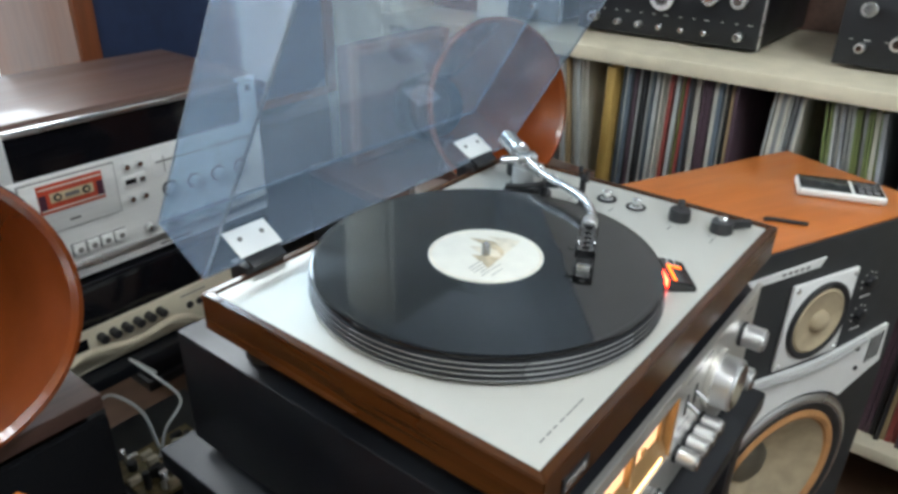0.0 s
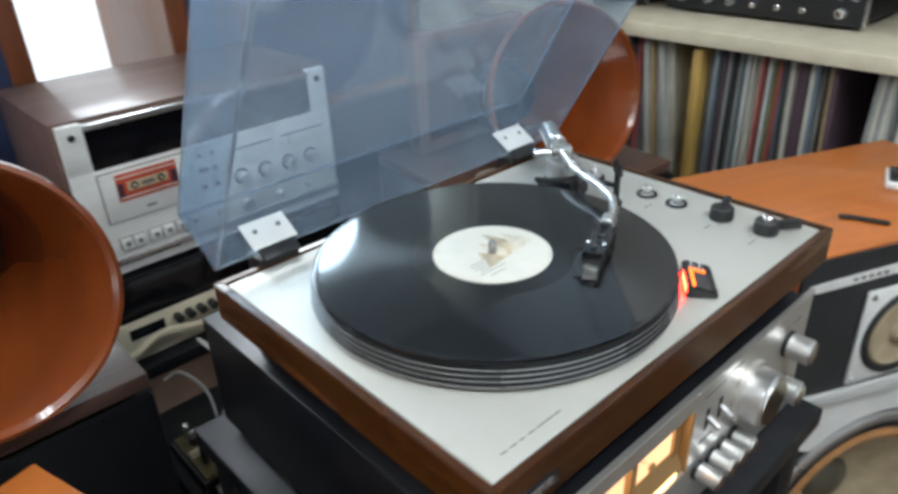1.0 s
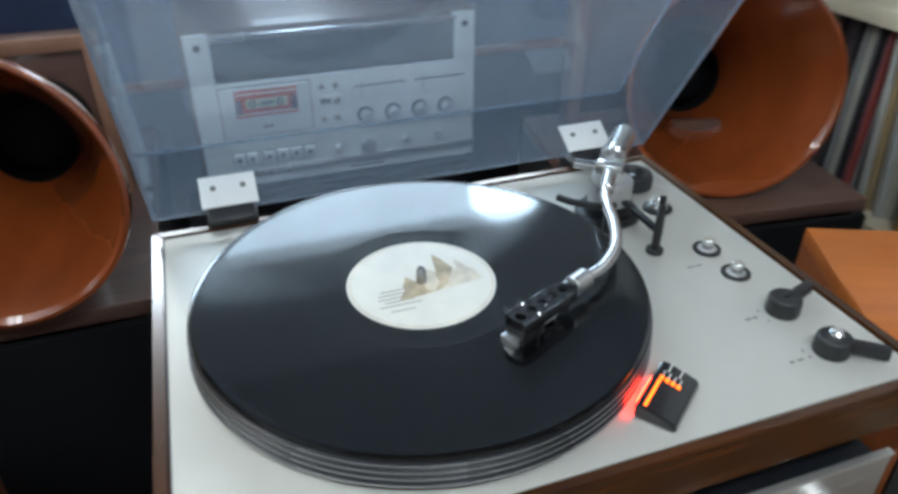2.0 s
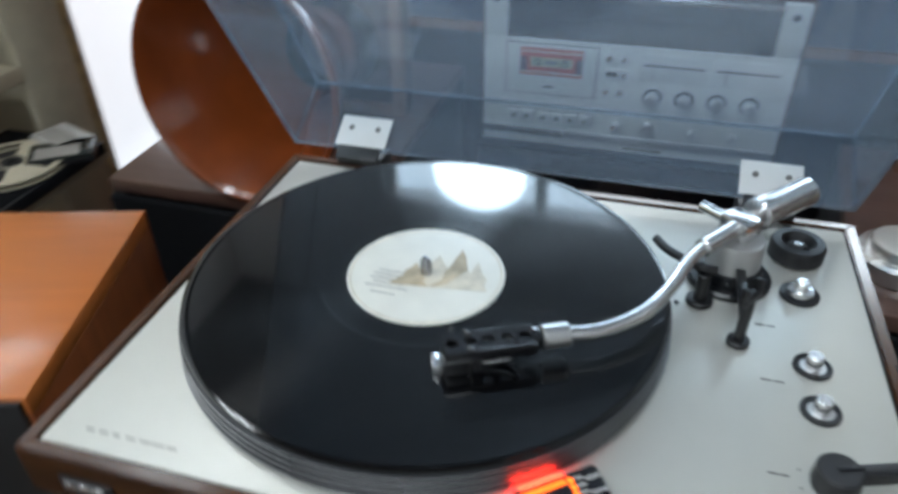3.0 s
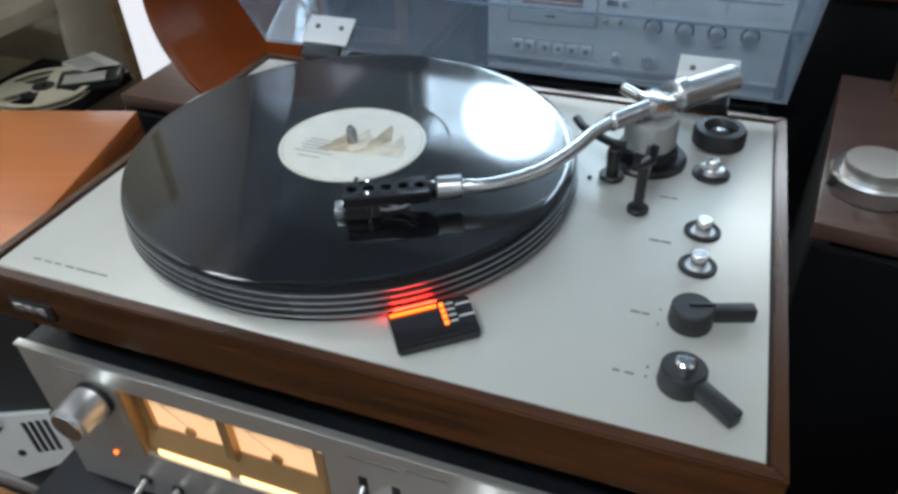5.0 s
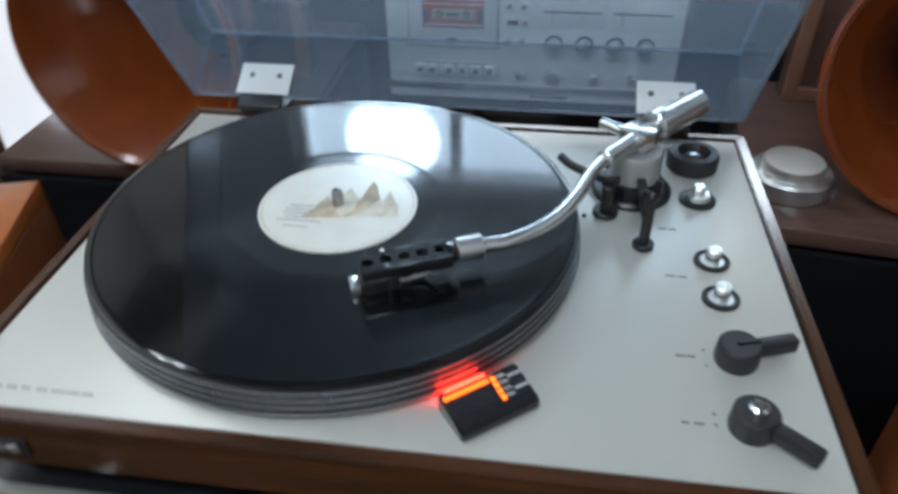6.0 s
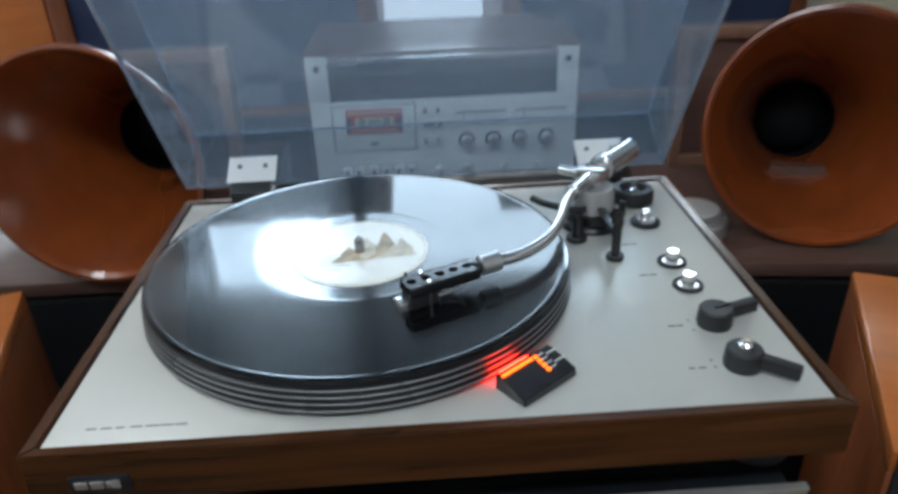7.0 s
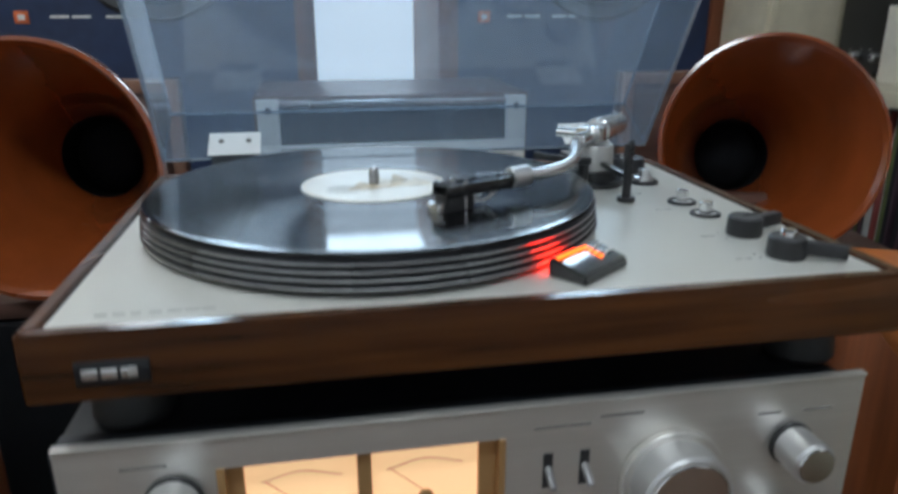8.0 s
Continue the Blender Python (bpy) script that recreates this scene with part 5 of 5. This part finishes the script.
# added dark board, gives the gaps between the amplifiers their shadow
part("hutch_shade_board", box(XR - 0.014, XR - 0.003, -1.17, 0.994, 0.9075, 1.5), brown_veneer, sh, "dark board standing in for the shadow behind the amplifiers")
sleeves = [mat("sleeve_" + n, c, 0.55, vary=0.2, scale=80, stretch=(1, 1, 0.2)) for n, c in
           (("white", (0.6, 0.58, 0.5)), ("grey", (0.3, 0.31, 0.32)), ("black", (0.03, 0.03, 0.033)), ("red", (0.34, 0.07, 0.06)), ("green", (0.16, 0.2, 0.07)),
            ("blue", (0.14, 0.18, 0.22)), ("tan", (0.42, 0.3, 0.16)), ("violet", (0.1, 0.06, 0.08)), ("pale", (0.5, 0.52, 0.5)))]
words = ("white", "grey", "black", "red", "green", "blue", "tan", "dark violet", "pale grey")
rng = random.Random(11)


def sleeve(y, w, z0, lean, idx, depth=0.0):
    bm = box(0, 0.312, 0, w, 0, 0.311, 0.0006, 1)
    ob = solid("record_sleeve", bm, sleeves[idx], words[idx] + " record sleeve standing on the shelf", "record sleeve", "records on the shelf")
    ob.matrix_world = Matrix.Translation((SX + 0.03 + depth, y, z0)) @ Matrix.Rotation(lean, 4, "X")


def row(y, end, z0, lean=0.0, palette=None):
    while y > end:
        w = rng.choice((0.004, 0.005, 0.006, 0.008) if z0 > 0.5 else (0.008, 0.011))
        idx = rng.choice(palette or (0, 0, 1, 1, 2, 2, 3, 4, 5, 6, 7, 7, 8, 8))
        y -= w + 0.0008
        sleeve(y, w, z0, lean + rng.uniform(-0.006, 0.006), idx, rng.uniform(0, 0.018))
    return y


row(0.98, 0.62, 0.556)
row(0.6, 0.5, 0.556)
row(0.475, 0.405, 0.556, -0.09, (0, 8, 8, 0, 6))
solid("wooden_divider", box(SX + 0.02, SX + 0.32, 0.352, 0.372, 0.556, 0.866, 0.002), mat("yellow_wood", (0.5, 0.32, 0.09), 0.5, vary=0.15, scale=40, stretch=(1, 1, 0.15)), "yellow wooden divider between the records", "divider")
row(0.345, 0.26, 0.556, 0.0, (1, 5, 5, 2, 8, 7))
row(0.255, 0.2, 0.556, 0.0, (4, 0, 3, 0, 8))
row(0.198, 0.085, 0.556, -0.03, (2, 7, 2, 6, 0, 5, 3))
row(0.04, -0.02, 0.556, 0.02, (0, 8, 0, 1, 2))
row(-0.1, -0.2, 0.556, -0.12, (8, 0, 1, 4))
row(-0.21, -0.39, 0.556)
row(0.9, -0.39, 0.208, 0.0, (2, 7, 3, 7, 2, 6))
row(-0.44, -0.75, 0.208, 0.0, (2, 7, 3, 7, 6))
# dark sheet added for the shadow at the back of the record rows
solid("record_shade_board", box(SX + 0.35, SX + 0.36, -1.17, 0.99, 0.557, 0.876), brown_veneer, "dark board standing in for the shadow behind the records", "board")


def amplifier(y0, y1, z1, label, knobs):
    a = thing("amplifier", label, "amplifier", (1.25, (y0 + y1) / 2, 0.907), "amplifiers on the shelf")
    x = 1.1
    part("case", box(x + 0.01, XR - 0.03, y0, y1, 0.918, z1, 0.003), black_metal, a)
    part("front_panel", box(x, x + 0.0098, y0 - 0.004, y1 + 0.004, 0.915, z1 + 0.002, 0.001), black_metal, a, "black front panel")
    part("panel_trim", box(x - 0.001, x + 0.009, y0 - 0.007, y0 - 0.0042, 0.915, z1 + 0.002), satin_metal, a)
    for u, z, r in knobs:
        y = y1 - u
        k = part("knob", rod((x, y, z), (x - 0.02, y, z), r, 24, 0.0015), satin_metal, a, "silver knob")
        part("knob_mark", rod((x - 0.02, y, z), (x - 0.0212, y, z), r * 0.6, 20, 0.0004), chrome, k)
    n = int((y1 - y0) / 0.03)
    for i in range(n):
        y = y0 + 0.012 + i * 0.03
        part("printed_bar", box(x - 0.0005, x, y, y + 0.006 + 0.005 * (i % 3 == 0), 0.9625, 0.964), grey_wire, a, smooth=False)
    for y in (y0 + 0.04, y1 - 0.04):
        for xx in (x + 0.05, XR - 0.08):
            part("foot", disc(xx, y, 0.907, 0.9185, 0.014), black_rubber, a)


amplifier(0.115, 0.52, 1.09, "black amplifier with silver knobs on the cream shelf", [(0.04, 0.945, 0.011), (0.1, 0.94, 0.006), (0.15, 0.94, 0.006), (0.2, 0.94, 0.006), (0.25, 0.94, 0.006), (0.3, 0.94, 0.006), (0.37, 0.94, 0.009), (0.2, 1.0, 0.026), (0.3, 1.01, 0.016), (0.36, 1.01, 0.016), (0.08, 1.02, 0.012)])
amplifier(-0.46, -0.035, 1.1, "black control amplifier with silver knobs on the cream shelf", [(0.04, 1.02, 0.014), (0.04, 0.95, 0.009), (0.1, 0.965, 0.013), (0.12, 1.03, 0.014), (0.2, 1.03, 0.014), (0.2, 0.95, 0.009), (0.3, 1.0, 0.022)])
amplifier(0.58, 0.96, 1.12, "black tuner amplifier standing on the cream shelf", [(0.06, 0.95, 0.008), (0.12, 0.95, 0.008), (0.2, 0.95, 0.008), (0.26, 1.03, 0.02), (0.32, 0.95, 0.008)])
solid("white_card", box(1.06, 1.066, 0.7, 0.79, 0.9072, 1.05, 0.001), paper_label, "white card leaning on the shelf before an amplifier", "card")

# ---- cream shelf on the west side ----
ws = thing("side_shelf", "cream painted side shelf with a worn edge", "shelf", (-1.2, 0.4, 0))
part("stile", box(-1.02, -1.0, 0.665, 0.795, 0, 1.7, 0.002), cream_board, ws)
part("worn_edge", box(-1.021, -0.999, 0.7955, 0.825, 0, 1.7, 0.003), worn_board, ws, "worn brown edge of the shelf")
part("end_panel", box(XL + 0.002, -1.0215, 0.79, 0.815, 0, 1.7), cream_board, ws)
part("shelf_board", box(XL + 0.002, -1.0, -0.6, 0.6645, 0.69, 0.72, 0.003), cream_board, ws)
part("shelf_board", box(XL + 0.002, -0.86, -0.6, 0.6645, 0.55, 0.575, 0.003), cream_board, ws)
part("shelf_board", box(XL + 0.002, -1.0, -0.6, 0.6645, 1.05, 1.08, 0.003), cream_board, ws)
part("back_panel", box(XL + 0.002, XL + 0.015, -0.6, 0.785, 0, 1.7), cream_board, ws)
rb = thing("tape_box", "black tape case lying on the side shelf", "box", (-0.95, 0.5, 0.575))
part("case_body", box(-1.06, -0.84, 0.38, 0.64, 0.575, 0.598, 0.003), black_metal, rb)
part("case_lid", box(-1.055, -0.845, 0.385, 0.635, 0.598, 0.6, 0.0006), grille, rb)


def reel(x, y, z, label):
    r = thing("tape_reel", label, "tape reel", (x, y, z))
    bm = bmesh.new()
    R, seg = 0.086, 72
    outer = [bm.verts.new((R * math.cos(2 * math.pi * i / seg), R * math.sin(2 * math.pi * i / seg), 0)) for i in range(seg)]
    grid = []
    for k in range(1, 7):
        rr = R - (R - 0.012) * k / 6
        grid.append([bm.verts.new((rr * math.cos(2 * math.pi * i / seg), rr * math.sin(2 * math.pi * i / seg), 0)) for i in range(seg)])
    rings = [outer] + grid
    for k in range(6):
        for i in range(seg):
            hole = k in (1, 2, 3, 4) and (i % 24) < 12
            if not hole:
                bm.faces.new((rings[k][i], rings[k][(i + 1) % seg], rings[k + 1][(i + 1) % seg], rings[k + 1][i]))
    bmesh.ops.recalc_face_normals(bm, faces=bm.faces)
    bmesh.ops.solidify(bm, geom=bm.faces[:], thickness=0.0018)
    low = bm.copy()
    low.transform(Matrix.Translation((0, 0, 0.002)))
    bm.transform(Matrix.Translation((0, 0, 0.0115)))
    part("flange", bm, cream_board, r, local=True)
    part("flange", low, cream_board, r, local=True)
    part("tape_pack", lathe([(0.0202, 0.0042), (0.045, 0.0042), (0.045, 0.0090), (0.0202, 0.0090), (0.0202, 0.0042)], 48), black_plastic, r, local=True)
    part("hub", lathe([(0.005, 0), (0.02, 0), (0.02, 0.0125), (0.005, 0.0125), (0.005, 0)], 32), black_plastic, r, local=True)


reel(-0.925, 0.51, 0.6, "pale seven inch tape reel lying on a case")
for i, (x, y, a) in enumerate(((-0.865, 0.565, 35), (-0.9, 0.61, -20))):
    cc = thing("cassette_case", "dark plastic cassette case lying on the shelf", "cassette case", Matrix.Translation((x, y, 0.6 if i else 0.6)) @ Matrix.Rotation(radians(a), 4, "Z"), "cassette cases beside the reel")
    part("case_half", box(-0.054, 0.054, -0.034, 0.034, 0.0005, 0.009, 0.001), black_plastic, cc, local=True)
    part("case_half", box(-0.054, 0.054, -0.034, 0.034, 0.0092, 0.017, 0.001), grey_wire if i else phone_screen, cc, local=True)
    part("paper_slip", box(-0.045, 0.03, -0.03, 0.012, 0.0171, 0.0176), grey_ink, cc, "dull paper slip", local=True)
